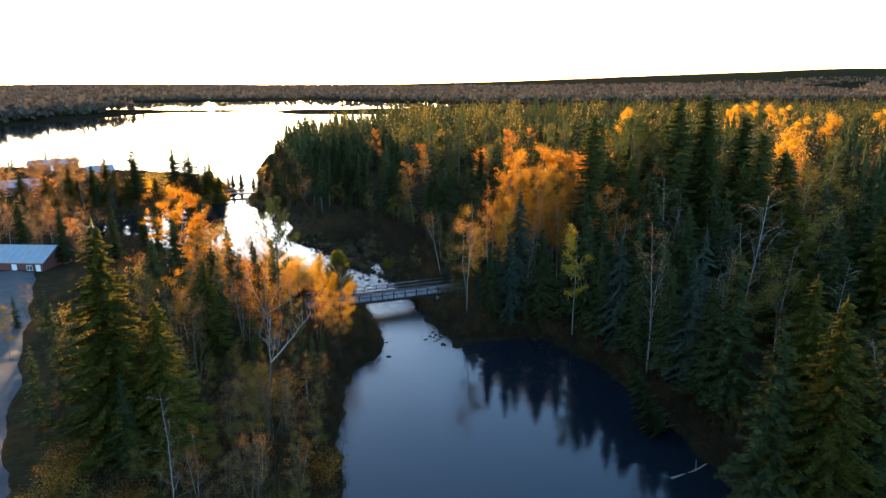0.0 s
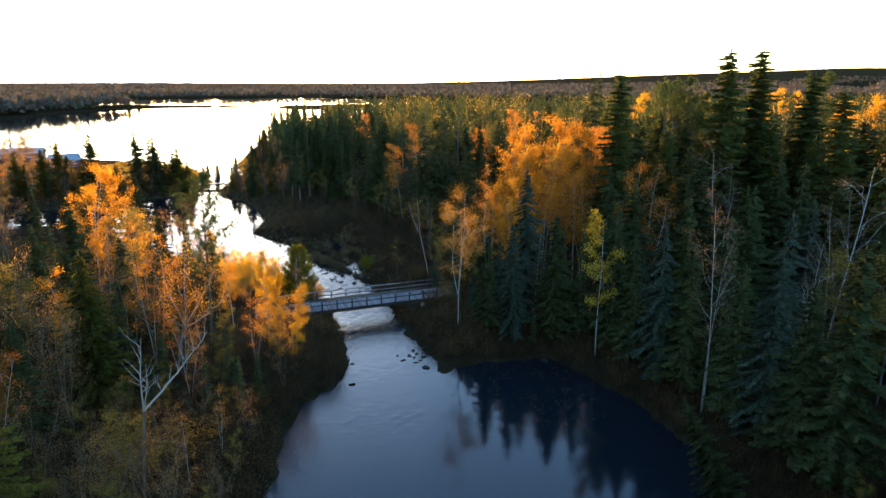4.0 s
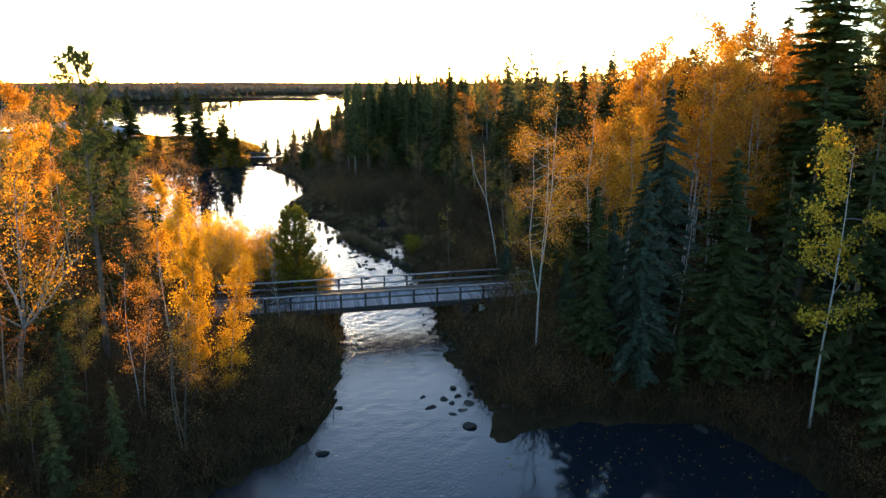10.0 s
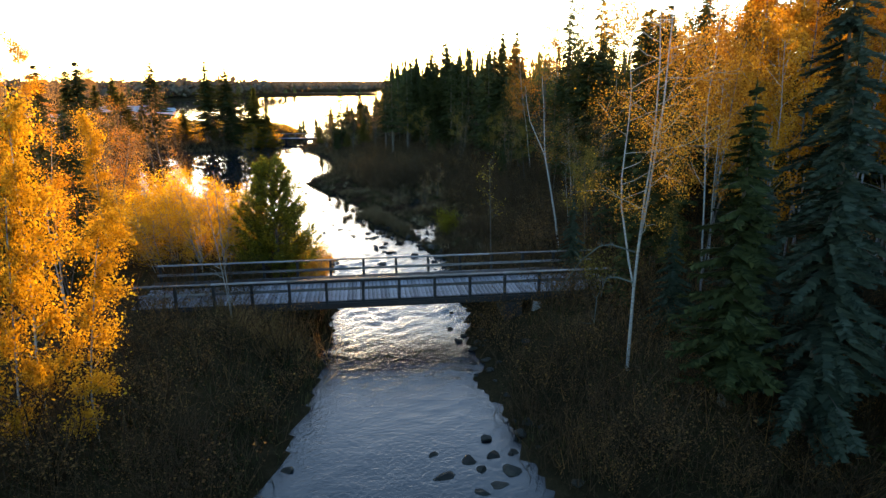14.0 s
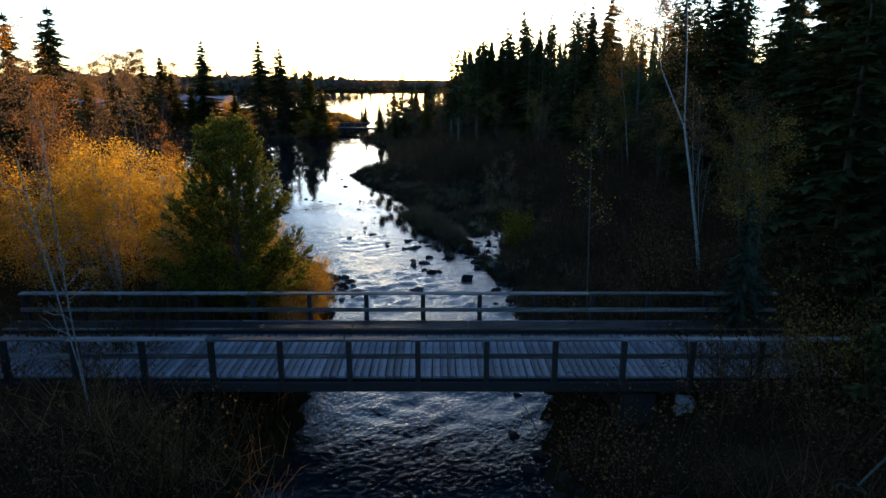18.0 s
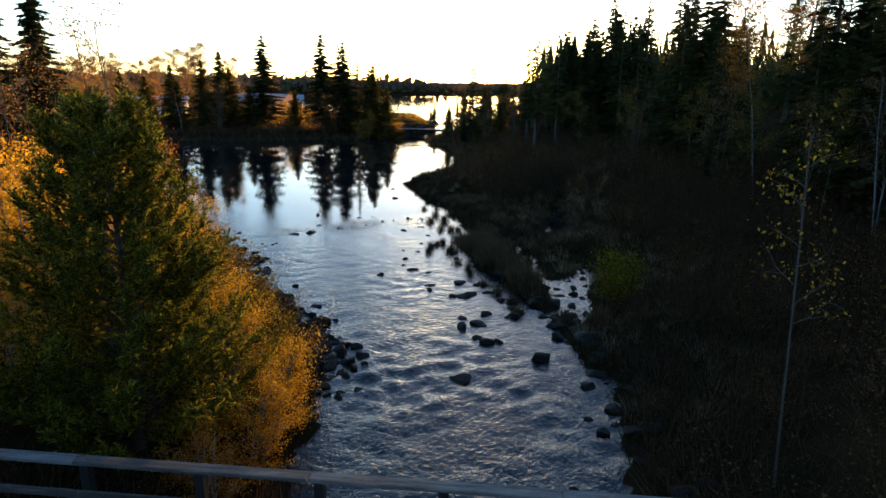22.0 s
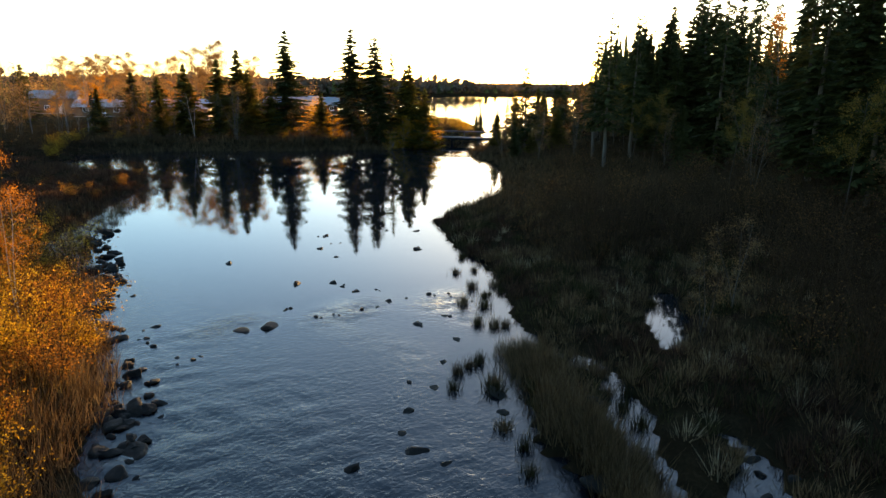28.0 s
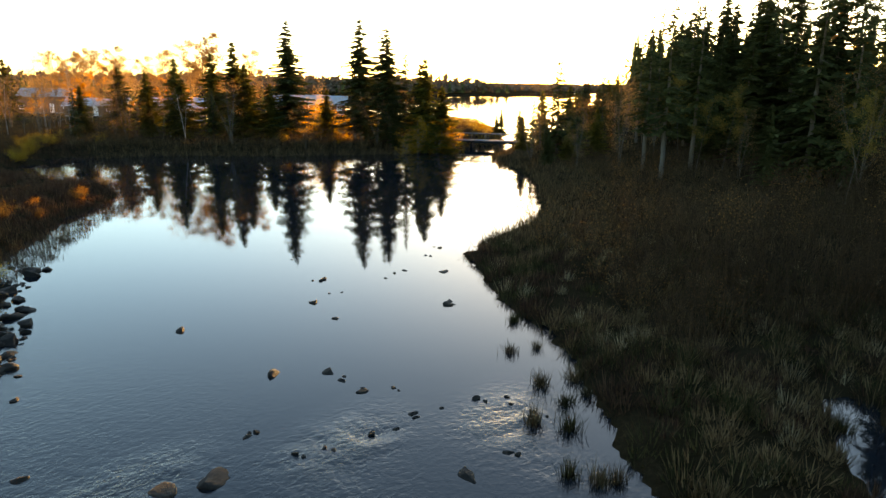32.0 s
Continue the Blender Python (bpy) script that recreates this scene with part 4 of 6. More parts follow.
for x, y, h in ((123.1, 265.0, 20.5), (130.3, 262.0, 19.5), (111.8, 258.0, 19.0), (73.6, 134.0, 19.5), (114.4, 185.0, 20.0), (144.0, 215.0, 20.0), (64.9, 230.0, 20.0), (138.0, 268.0, 19.0), (118.0, 261.0, 19.5), (69.5, 131.0, 17.5), (104.0, 190.0, 18.5)):
    plant(ASPEN, x, y, h)
for x, y, h in ((48.0, 96.1, 17.5), (56.2, 89.2, 17.4), (41.5, 74.0, 15.6), (49.9, 80.6, 16.5), (60.0, 101.1, 15.3), (50.6, 100.0, 16.5), (38.0, 62.0, 14.5), (44.0, 69.0, 15.5), (55.0, 78.0, 16.0), (36.0, 88.5, 15.0), (62.0, 112.0, 16.0), (70.0, 120.0, 16.0), (33.5, 66.0, 13.0)):
    plant((BIRCH_BARE, BIRCH_OLIVE, BIRCH_ORANGE, BIRCH_ORANGE2)[round(x + y) % 4], x, y, h, wide=0.85)

# wooded left bank
rng = np.random.default_rng(12)
random.seed(12)
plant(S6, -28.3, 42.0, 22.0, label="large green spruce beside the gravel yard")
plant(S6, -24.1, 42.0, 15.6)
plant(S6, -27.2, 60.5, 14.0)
plant(BIRCH_BARE, -26.0, 68.5, 12.0)
plant(BIRCH_GOLD, -50.5, 103.5, 14.5)
plant(BIRCH_BARE2, -20.6, 33.5, 10.5, label="thin birch with few yellow leaves in front of a spruce")
limb_birch = thing("birch", "spreading birch with white limbs and thin golden leaves over the bank", "birch tree", "autumn birches along the river", m=placed(-24.4, 69.4, float(ground_z(-24.4, 69.4)) - 0.15))
bole = np.array([(0, 0, 0), (0.3, -0.1, 1.6), (0.75, -0.2, 3.2), (1.25, -0.3, 4.3)])
part("trunk", Soup().tube(bole, np.linspace(0.15, 0.12, 4), 8).mesh("limb_birch_trunk", BIRCH_BARK, True), limb_birch)
ends = []
for way, ln, r0 in (((0.95, -0.35, 0.55), 7.4, 0.085), ((0.1, 0.1, 1.0), 7.6, 0.095), ((-0.45, 0.2, 0.95), 7.0, 0.08), ((0.45, 0.35, 0.9), 6.2, 0.06), ((-0.8, -0.3, 0.7), 5.2, 0.055)):
    arm = limb(bole[-1], way, ln, 0.09, 8, 0.2)
    arm_part = part("limb", Soup().tube(arm, np.linspace(r0, 0.014, 9), 6).mesh("limb_birch_limb", BIRCH_BARK, True), limb_birch)
    for k in range(11):
        twig = limb(arm[2 + k % 7], (rng.normal(0.1, 0.7), rng.normal(0, 0.7), 0.75), rng.uniform(0.8, 2.2), 0.16, 4, 0.2)
        part("branch", Soup().tube(twig, np.linspace(0.022, 0.006, 5), 4).mesh("limb_birch_branch", BIRCH_BARK, True), arm_part)
        ends.extend(twig[1:])
ends = np.array(ends)
part("crown", Soup().leaves(ends[rng.integers(0, len(ends), 3200)] + rng.normal(0, 0.33, (3200, 3)), 0.095, up=0.4).mesh("limb_birch_leaves", GOLD), limb_birch, "thin crown of golden leaves")
for x, y, h in ((-29.5, 72.0, 9.0), (-19.6, 68.4, 6.0)):
    plant(BIRCH_OLIVE, x, y, h)
snag = thing("dead_birch", "dead white birch with two bare forked stems over the bank", "dead tree", m=placed(-16.9, 46.3, float(ground_z(-16.9, 46.3)) - 0.15))
stem = limb((0, 0, 0), (0.03, 0.02, 1), 8.0, 0.03, 6, 0.1)
# dark bark below the fork paints in the shadow over the white trunk
part("trunk", Soup().tube(stem, np.linspace(0.1, 0.08, 7), 7).mesh("snag_shaded_trunk", BARK, True), snag)
for x, y, h in ((-16.2, 45.2, 6.2), (-17.9, 45.4, 6.8), (-15.4, 47.2, 5.6), (-17.0, 47.8, 7.0), (-18.6, 47.0, 6.4), (-14.4, 45.4, 5.0), (-19.8, 45.6, 6.0), (-16.6, 43.6, 5.2)):
    plant((ALDER, BIRCH_OLIVE, ALDER)[round(10 * h) % 3], x, y, h, wide=1.2)
for way, ln, rise, r0, twigs in (((-0.06, 0.05, 1), 4.6, 0.1, 0.06, 8), ((0.7, 0.15, 0.7), 6.2, 0.15, 0.075, 13), ((0.15, -0.2, 1.0), 3.4, 0.2, 0.045, 5)):
    fork = limb(stem[-1], way, ln, 0.09, 8, rise)
    fork_part = part("forked_stem", Soup().tube(fork, np.linspace(r0, 0.014, 9), 6).mesh("snag_stem", DEAD_WOOD, True), snag)
    for k in range(twigs):
        twig = limb(fork[2 + k % 6], (rng.normal(0.15, 0.6), rng.normal(0, 0.5), 0.9), rng.uniform(0.9, 2.2), 0.16, 4, 0.3)
        part("branch", Soup().tube(twig, np.linspace(0.026, 0.006, 5), 4).mesh("snag_branch", DEAD_WOOD, True), fork_part)
plant(BIRCH_ORANGE, -28.6, 75.1, 10, label="orange birch with white limbs leaning over the bank", lean=(0.0, 0.12))
plant(BIRCH_ORANGE, -22.3, 66.3, 9.5)
plant(BIRCH_ORANGE, -25.2, 68.1, 10.3)
plant(BIRCH_GOLD, -32.9, 82, 11.4)
plant(BIRCH_GOLD2, -37.4, 79.6, 13)
plant(BIRCH_GOLD2, -32, 66, 11)
plant(BIRCH_YELLOW, -13.5, 72.2, 7.4, label="bright yellow birch glowing in the sun by the bridge")
plant(BIRCH_YELLOW, -16.5, 73.1, 10.3, wide=0.85)
plant(BIRCH_YELLOW, -14.9, 70.9, 8.6, wide=0.8)
plant(BIRCH_YELLOW, -27.9, 89.4, 9.2, wide=0.85)
plant(BIRCH_GOLD2, -22.6, 80.5, 9.0)
plant(BIRCH_GOLD, -41.4, 87.5, 16.2)
plant(BIRCH_OLIVE, -32.2, 79.5, 13)
plant(S3, -28.7, 77.4, 10.5)
plant(BIRCH_ORANGE, -37.7, 90.1, 11.5)
plant(S2, -36.7, 75.6, 14.7)
plant(S2, -37.6, 71, 13.1)
plant(BIRCH_ORANGE, -31.2, 94.5, 8.9)
plant(ALDER, -34.2, 96.6, 8.3)
plant(ALDER, -25.5, 78.8, 8.3)
plant(S3, -27.9, 73.8, 10)
plant((leafy_tree(7.5, 0.7, ORANGE, BIRCH_BARK, "thin sapling with a few orange leaves beside the bridge", stems=2, leaves=260, leaf=0.06, clear=0.35, forks=9, thick=0.0006, tuft=0.3, sway=0.02, tilt_by=0.03), 7.5), -15.3, 82.7, 7.3)
BUSH_GOLD = (leafy_tree(5, 1.5, SUN_TINTED_GOLD, BIRCH_BARK, "bushy golden birch past the bridge", leaves=9500, leaf=0.055, clear=0.12, stems=5, forks=9, tuft=0.34, tilt_by=0.25, cheap=False, thick=0.003), 5)
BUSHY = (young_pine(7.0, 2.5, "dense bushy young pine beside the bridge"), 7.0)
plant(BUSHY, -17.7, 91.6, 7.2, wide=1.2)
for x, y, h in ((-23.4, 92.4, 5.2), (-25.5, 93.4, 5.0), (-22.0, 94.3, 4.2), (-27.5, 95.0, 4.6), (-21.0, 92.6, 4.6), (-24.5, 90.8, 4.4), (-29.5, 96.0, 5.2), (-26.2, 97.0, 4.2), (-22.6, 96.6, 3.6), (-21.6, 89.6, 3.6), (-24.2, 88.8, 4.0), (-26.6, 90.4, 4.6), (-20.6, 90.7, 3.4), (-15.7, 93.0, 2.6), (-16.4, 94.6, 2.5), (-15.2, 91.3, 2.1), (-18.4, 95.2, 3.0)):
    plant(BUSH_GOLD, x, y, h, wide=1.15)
for x, y, h in ((-45.3, 107.4, 13.2), (-47.6, 108.6, 12.6), (-50, 107.5, 13), (-52, 104, 12.5), (-55.5, 106, 11.5)):
    plant(S2, x, y, h)


def clear_of_path(x, y, r=4.5):
    px = np.array([p[1][0] for p in PATH])
    py = np.array([p[1][1] for p in PATH])
    return np.hypot(px - x, py - y).min() > r


stands = []


def room(x, y, gap):
    if any((x - a) ** 2 + (y - b) ** 2 < gap * gap for a, b in stands):
        return False
    stands.append((x, y))
    return True


for o in list(scene.objects):
    if o.type == "EMPTY" and o.parent is None:
        stands.append((o.location.x, o.location.y))

EDGE_Y, EDGE_X = [0, 40, 62, 76, 82, 98, 115, 135, 155, 165, 180, 200, 230, 330], [36, 30, 23, 11, 3.5, 0.5, 2, -8, -20, -30, -38, -44, -56, -72]


def forest(count, x0, x1, y0, y1, gap, choose):
    made = 0
    for _ in range(count * 6):
        x, y = rng.uniform(x0, x1), rng.uniform(y0, y1)
        if not choose(x, y, None) or float(water_depth(x, y)) > -2.2 or not clear_of_path(x, y) or not room(x, y, gap):
            continue
        kind, h = choose(x, y, rng.uniform())
        plant(kind, x, y, h * rng.uniform(0.85, 1.12), wide=rng.uniform(0.85, 1.1))
        made += 1
        if made >= count:
            break


def right_woods(x, y, u):
    e = np.interp(y, EDGE_Y, EDGE_X)
    if u is None:
        return x > e + 1.5 and not (5 < x < 20 and 84 < y < 112)
    deep = min(1.0, (x - e) / 14)
    tall = 11.5 + 5.5 * deep
    if y > 108 or x > e + 22:
        if u < 0.76:
            return CONIFERS[rng.integers(0, 4)], tall
        if u < 0.84:
            return P2, tall + 1
        return (BIRCH_ORANGE2, BIRCH_OLIVE, BIRCH_OLIVE, BIRCH_BARE if y < 130 else ALDER)[rng.integers(0, 4)], tall - 2.5
    if u < 0.68:
        return (S1, S2, S3, S5)[rng.integers(0, 4)], tall - 1.5
    return (BIRCH_ORANGE, BIRCH_BARE, BIRCH_OLIVE, BIRCH_OLIVE, BIRCH_BARE2)[rng.integers(0, 5)], tall - 2


rng = np.random.default_rng(13)
# dense forest edge along the right bank, boughs down to the ground
for y in np.arange(97, 214, 1.6):
    e = float(np.interp(y, EDGE_Y, EDGE_X))
    x, yy = e + 1.0 + abs(rng.normal(0, 3.2)), y + rng.normal(0, 0.5)
    if float(water_depth(x, yy)) < -2.5 and clear_of_path(x, yy) and room(x, yy, 1.7):
        plant((S1, S2, S3, S2, S3)[rng.integers(0, 5)], x, yy, rng.uniform(9.0, 15.0) + min(3.0, 0.4 * (x - e)), wide=rng.uniform(0.85, 1.25))
    x, yy = e + rng.uniform(-4.5, 0.8), y + rng.normal(0, 0.5)
    if rng.uniform() < 0.55 and float(water_depth(x, yy)) < -3.5 and clear_of_path(x, yy) and room(x, yy, 1.6):
        plant((ALDER, ALDER, BIRCH_BARE if y < 130 else S2, BIRCH_OLIVE)[rng.integers(0, 4)], x, yy, rng.uniform(4.0, 8.0))
forest(170, -60, 66, 32, 150, 2.9, right_woods)
forest(44, -70, 45, 148, 222, 3.6, right_woods)
# young growth under the big trees of the right bank
forest(130, -2, 52, 36, 112, 1.9, lambda x, y, u: x > np.interp(y, EDGE_Y, EDGE_X) - 1.5 if u is None else ((S3, 4.5) if u < 0.4 else (S5, 4.5) if u < 0.65 else (BIRCH_OLIVE, 4.5)))


def yard(x, y):
    """The open gravel yard with its drive on the west side."""
    return (x < -35.5 - 0.57 * (y - 37) and 14 < y < 103) and not (x < -58 and y > 92)


def left_woods(x, y, u):
    if u is None:
        return x < -11 and not yard(x, y) and not (x > -25 and 36 < y < 60) and not (x < -27 and y < 47) and not (x < -42 and y < 106) and not (-25 < x and 73 < y < 106) and not (x > -78 and y > 111)
    if y > 96:
        tall = 6.0 if y > 106 and x > -56 else 9.0
        return ((S2, tall + 2) if u < 0.3 and x < -58 else (ALDER, tall) if u < 0.75 else (BIRCH_ORANGE, tall))
    if x > -26:
        return (ALDER, 6.5) if u < 0.35 else (BIRCH_ORANGE, 8.0) if u < 0.7 else (S3, 5.5)
    if u < 0.45:
        return (S1, S2, S3)[rng.integers(0, 3)], 11.0
    if u < (0.68 if x < -21 and y > 55 else 0.52):
        return (BIRCH_GOLD2, ALDER, BIRCH_OLIVE)[rng.integers(0, 3)], 10.0
    return (BIRCH_ORANGE, ALDER, BIRCH_BARE, S3, BIRCH_OLIVE)[rng.integers(0, 5)], 9.5


rng = np.random.default_rng(14)
forest(110, -60, -11, 34, 96, 2.6, left_woods)
# low brushy trees on the near bank
forest(64, -25, -11, 34, 66, 2.0, lambda x, y, u: True if u is None else ((ALDER, 4.8) if u < 0.45 else (BIRCH_OLIVE, 4.6) if u < 0.75 else (BIRCH_ORANGE, 5.2) if u < 0.9 else (S3, 4.5)))
forest(66, -100, -34, 96, 128, 3.0, left_woods)
for x, y, h in ((-53, 64, 4.5), (-56, 69, 5), (-52, 70, 4.5), (-58, 73, 5), (-55, 75, 5), (-50.5, 66.5, 4.5), (-53.5, 60, 4), (-57, 66, 4), (-59, 77, 5)):
    plant(random.choice((ALDER, BIRCH_OLIVE, S3)), x, y, h)

rng = np.random.default_rng(21)
random.seed(21)
# far side of the pool: the stand of spruces and bare trees in front of the cabins
for kind, x, y, h in ((S1, -89.0, 173.7, 16.3), (S1, -79.5, 178.0, 16.5), (S4, -76.8, 179.5, 15.5), (S1, -75.2, 178.5, 15), (S4, -73.4, 180.2, 13.4), (S1, -71.5, 181, 11.8), (S1, -73.5, 177.5, 9)):
    plant(kind, x, y, h, wide=1.15)
SHORE_SPRUCE = (spruce_tree(13, 3.1, SUN_TINTED_SPRUCE, "dense spruce on the far shore of the pool", gap=0.3, droop=0.16, ragged=0.5, dense=1.25, fine=2.0), 13)
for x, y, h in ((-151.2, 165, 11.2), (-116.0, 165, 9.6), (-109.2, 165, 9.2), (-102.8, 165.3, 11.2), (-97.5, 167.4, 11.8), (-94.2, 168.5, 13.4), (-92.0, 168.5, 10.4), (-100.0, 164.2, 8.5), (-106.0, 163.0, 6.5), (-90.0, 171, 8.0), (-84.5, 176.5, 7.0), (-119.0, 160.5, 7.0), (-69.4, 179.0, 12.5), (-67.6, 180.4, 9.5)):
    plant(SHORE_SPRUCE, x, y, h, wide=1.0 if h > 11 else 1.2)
for x, y, h in ((-124, 162, 12.5), (-128, 160, 11.5), (-112, 171, 13.5), (-107, 174, 14), (-134, 153, 12), (-118, 167, 11), (-138, 153, 11)):
    plant(random.choice((BIRCH_BARE, ALDER)), x, y, h)
for x, y, h in ((-108.4, 172, 13.4), (-107.0, 173.2, 12.8), (-103.2, 172, 14.3), (-114.7, 172, 12.2), (-116.5, 170, 11.0), (-127.7, 172, 12.8), (-129.5, 170, 12.2), (-137.5, 172, 12.8), (-133.0, 168, 11.5), (-123.0, 170, 11.0), (-142.0, 170, 11.5), (-99.0, 176, 12.0), (-148.0, 172, 12.5)):
    plant(BARE_CROWN, x, y, h, wide=1.25)
for x, y, h in ((-128, 160, 7.5), (-132, 163, 8), (-122, 166, 8), (-136, 158, 7.5), (-126, 170, 8.5), (-140, 160, 8), (-116, 171, 8), (-145, 158, 8), (-96, 175, 8), (-92, 178, 8)):
    plant(ALDER, x, y, h, wide=1.3)
for _ in range(80):
    u = rng.uniform(0, 1)
    x, y = -136 + 66 * u + rng.normal(0, 1.5), 147 + 33 * u + rng.normal(0, 2.5)
    if float(water_depth(x, y)) < -2.0 and room(x, y, 1.6):
        plant((ALDER, ALDER, S3, BIRCH_BARE)[rng.integers(0, 4)], x, y, rng.uniform(3.5, 8.0), wide=1.2)
for x, y, h in ((-125, 157, 6), (-111, 165, 5), (-136.7, 172, 11.0), (-139.5, 171, 9.5), (-115.7, 172, 8.0), (-113.5, 173, 7.0), (-131, 166, 7.5)):
    plant(BIRCH_GOLD, x, y, h, wide=1.3)
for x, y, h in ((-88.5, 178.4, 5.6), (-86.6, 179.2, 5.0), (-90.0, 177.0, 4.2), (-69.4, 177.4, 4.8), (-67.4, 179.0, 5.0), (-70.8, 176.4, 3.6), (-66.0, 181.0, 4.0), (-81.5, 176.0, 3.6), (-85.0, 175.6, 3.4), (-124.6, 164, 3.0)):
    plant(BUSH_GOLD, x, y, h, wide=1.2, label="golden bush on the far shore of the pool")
for x, y, h in ((-72, 206, 5.4), (-70.5, 210, 6.2), (-74.5, 209, 4.2), (-67.5, 214, 4.5)):
    plant(S1, x, y, h, wide=1.2, label="small dark spruce on the spit between pool and lake")
for x, y, h in ((-50.4, 178.9, 11.5), (-51.8, 180.5, 7.0), (-48.6, 181.0, 7.5), (-46.5, 183.0, 9.0), (-44.5, 181.5, 8.0), (-36.6, 182.4, 15.5), (-29.7, 182.0, 18.5), (-30.4, 210.7, 18.5), (-25.7, 225.5, 20.0), (-33.0, 186.0, 14.0)):
    plant(S3, x, y, h, wide=1.1)
for _ in range(130):
    y = rng.uniform(168, 300)
    x = float(np.interp(y, RIGHT_LINE_Y, RIGHT_LINE_X)) + rng.uniform(2.5, 14)
    if float(water_depth(x, y)) < -2.0 and room(x, y, 2.0):
        plant((S3, SHORE_SPRUCE, ALDER, S4, S1)[rng.integers(0, 5)], x, y, rng.uniform(3.5, 8.0) + 0.03 * (y - 168), wide=1.15)
for x, y, h in ((-42.0, 190.0, 16.5), (-40.0, 192.5, 15.5), (-43.5, 187.5, 13.5)):
    plant(S4, x, y, h)

rng = np.random.default_rng(22)
# ---- far woods: small trees in one mesh each ----
def woods(name, label, mat_needle, n, sampler, size, leafy_share, mat_leaf, tiers=3, arms=5, clumps=14, clump=0.15, keep_off=0.0, breadth=0.13):
    a, b = Soup(), Soup()
    xy = sampler(n)
    gz = ground_z(xy[:, 0], xy[:, 1])
    keep = water_depth(xy[:, 0], xy[:, 1]) < -2
    if keep_off:
        keep &= np.hypot(xy[:, 0] + 20, xy[:, 1] - 106) > keep_off
    for (x, y), z in zip(xy[keep], gz[keep]):
        h = size * rng.uniform(0.65, 1.25)
        if rng.uniform() < leafy_share:
            c = rng.normal(0, 1, (clumps, 3)) * [breadth * h, breadth * h, 0.18 * h] + [x, y, z + 0.62 * h]
            b.leaves(c, clump * h)
        else:
            r, tw = h * rng.uniform(0.14, 0.24), rng.uniform(0, 6.28)
            for t in range(tiers):
                lo, rr = 0.08 + 0.88 * t / tiers, 1 - 0.93 * t / tiers
                hi = min(1.0, lo + 1.5 / tiers)
                ang = tw + t + np.arange(arms) * 6.283 / arms + rng.normal(0, 0.2, arms)
                rad = r * rr * rng.uniform(0.6, 1.3, arms)
                zz = z + h * (lo + rng.uniform(-0.3, 0.3, arms) / tiers)
                if arms > 6:
                    for q in range(arms):
                        wd = 2.2 / arms
                        p = [(x + rad[q] * math.cos(ang[q] + e * wd) * f, y + rad[q] * math.sin(ang[q] + e * wd) * f, zz[q] + (0.02 * h if f < 1 else 0)) for e, f in ((-1, 0.75), (0, 1.15), (1, 0.75))]
                        a.put(p + [(x, y, z + h * hi)], [(0, 1, 2, 3)])
                else:
                    ring = np.stack([x + rad * np.cos(ang), y + rad * np.sin(ang), zz], 1)
                    a.put(np.vstack([ring, [[x, y, z + h * hi]]]), [(i, (i + 1) % arms, arms) for i in range(arms)])
    if a.n:
        tagged(new(name + "_conifers", a.mesh(name, mat_needle)), label, "forest", kind="stuff")
    if b.n:
        tagged(new(name + "_broadleaf", b.mesh(name, mat_leaf)), "distant brown and gold broadleaf trees", "forest", kind="stuff")


def in_box(x0, x1, y0, y1):
    return lambda n: np.stack([rng.uniform(x0, x1, n), rng.uniform(y0, y1, n)], 1)


def east_of_lake(n):
    y = 178 + (rng.uniform(0, 1, n) ** 1.4) * 480
    lo = np.interp(y, RIGHT_LINE_Y, RIGHT_LINE_X) + np.interp(y, [178, 200, 240, 300, 419, 420], [16, 16, 9, 5, 4, 25])
    return np.stack([lo + (rng.uniform(0, 1, n) ** 1.25) * (y * 0.85 + 60), y], 1)


woods("mid_woods", "dark conifer forest behind the river bank", SPRUCE, 2300, east_of_lake, 15, 0.25, OLIVE, 8, 7, 170, 0.03, 112)
woods("side_woods", "dark conifer forest beside the river", SPRUCE, 620, in_box(64, 220, 30, 240), 17, 0.35, RUSSET, 9, 8, 170, 0.035)
woods("west_woods", "conifer forest behind the yard", SPRUCE, 170, in_box(-170, -96, 95, 140), 8, 0.6, BROWN_HAZE, 8, 8, 150, 0.035)


def lake_rim(n):
    t = rng.uniform(0, 1, n)
    far = rng.uniform(0, 1, n) ** 2
    x = -420 + 520 * t
    y = np.interp(x, [-420, -350, -150, -20, 100], [760, 755, 760, 740, 715]) + far * 25
    return np.stack([x, y], 1)


woods("spit_woods", "thin row of trees on the lake spit", SPRUCE, 34, lake_rim, 7, 0.6, RUSSET)
woods("lake_shore_west", "dark woods on the western lake shore", SPRUCE, 2600, in_box(-900, -372, 380, 800), 12, 0.7, FAR_BROWN, 5, 5, 14, 0.4, breadth=0.4)
woods("cabin_woods", "mixed trees behind the cabins", SPRUCE, 160, in_box(-330, -150, 190, 255), 9, 0.7, BROWN_HAZE, 7, 8, 150, 0.03)


def far_band(n):
    x = rng.uniform(-1500, 1500, n)
    y = 1000 + 0.12 * np.abs(x) + (rng.uniform(0, 1, n) ** 1.3) * 1500
    x = x * (0.6 + y / 2500)
    return np.stack([x, y], 1)


woods("far_woods", "hazy distant forest up to the horizon", SPRUCE, 11000, far_band, 9.5, 0.85, FAR_BROWN, 3, 5, 9, 0.6, breadth=0.7)


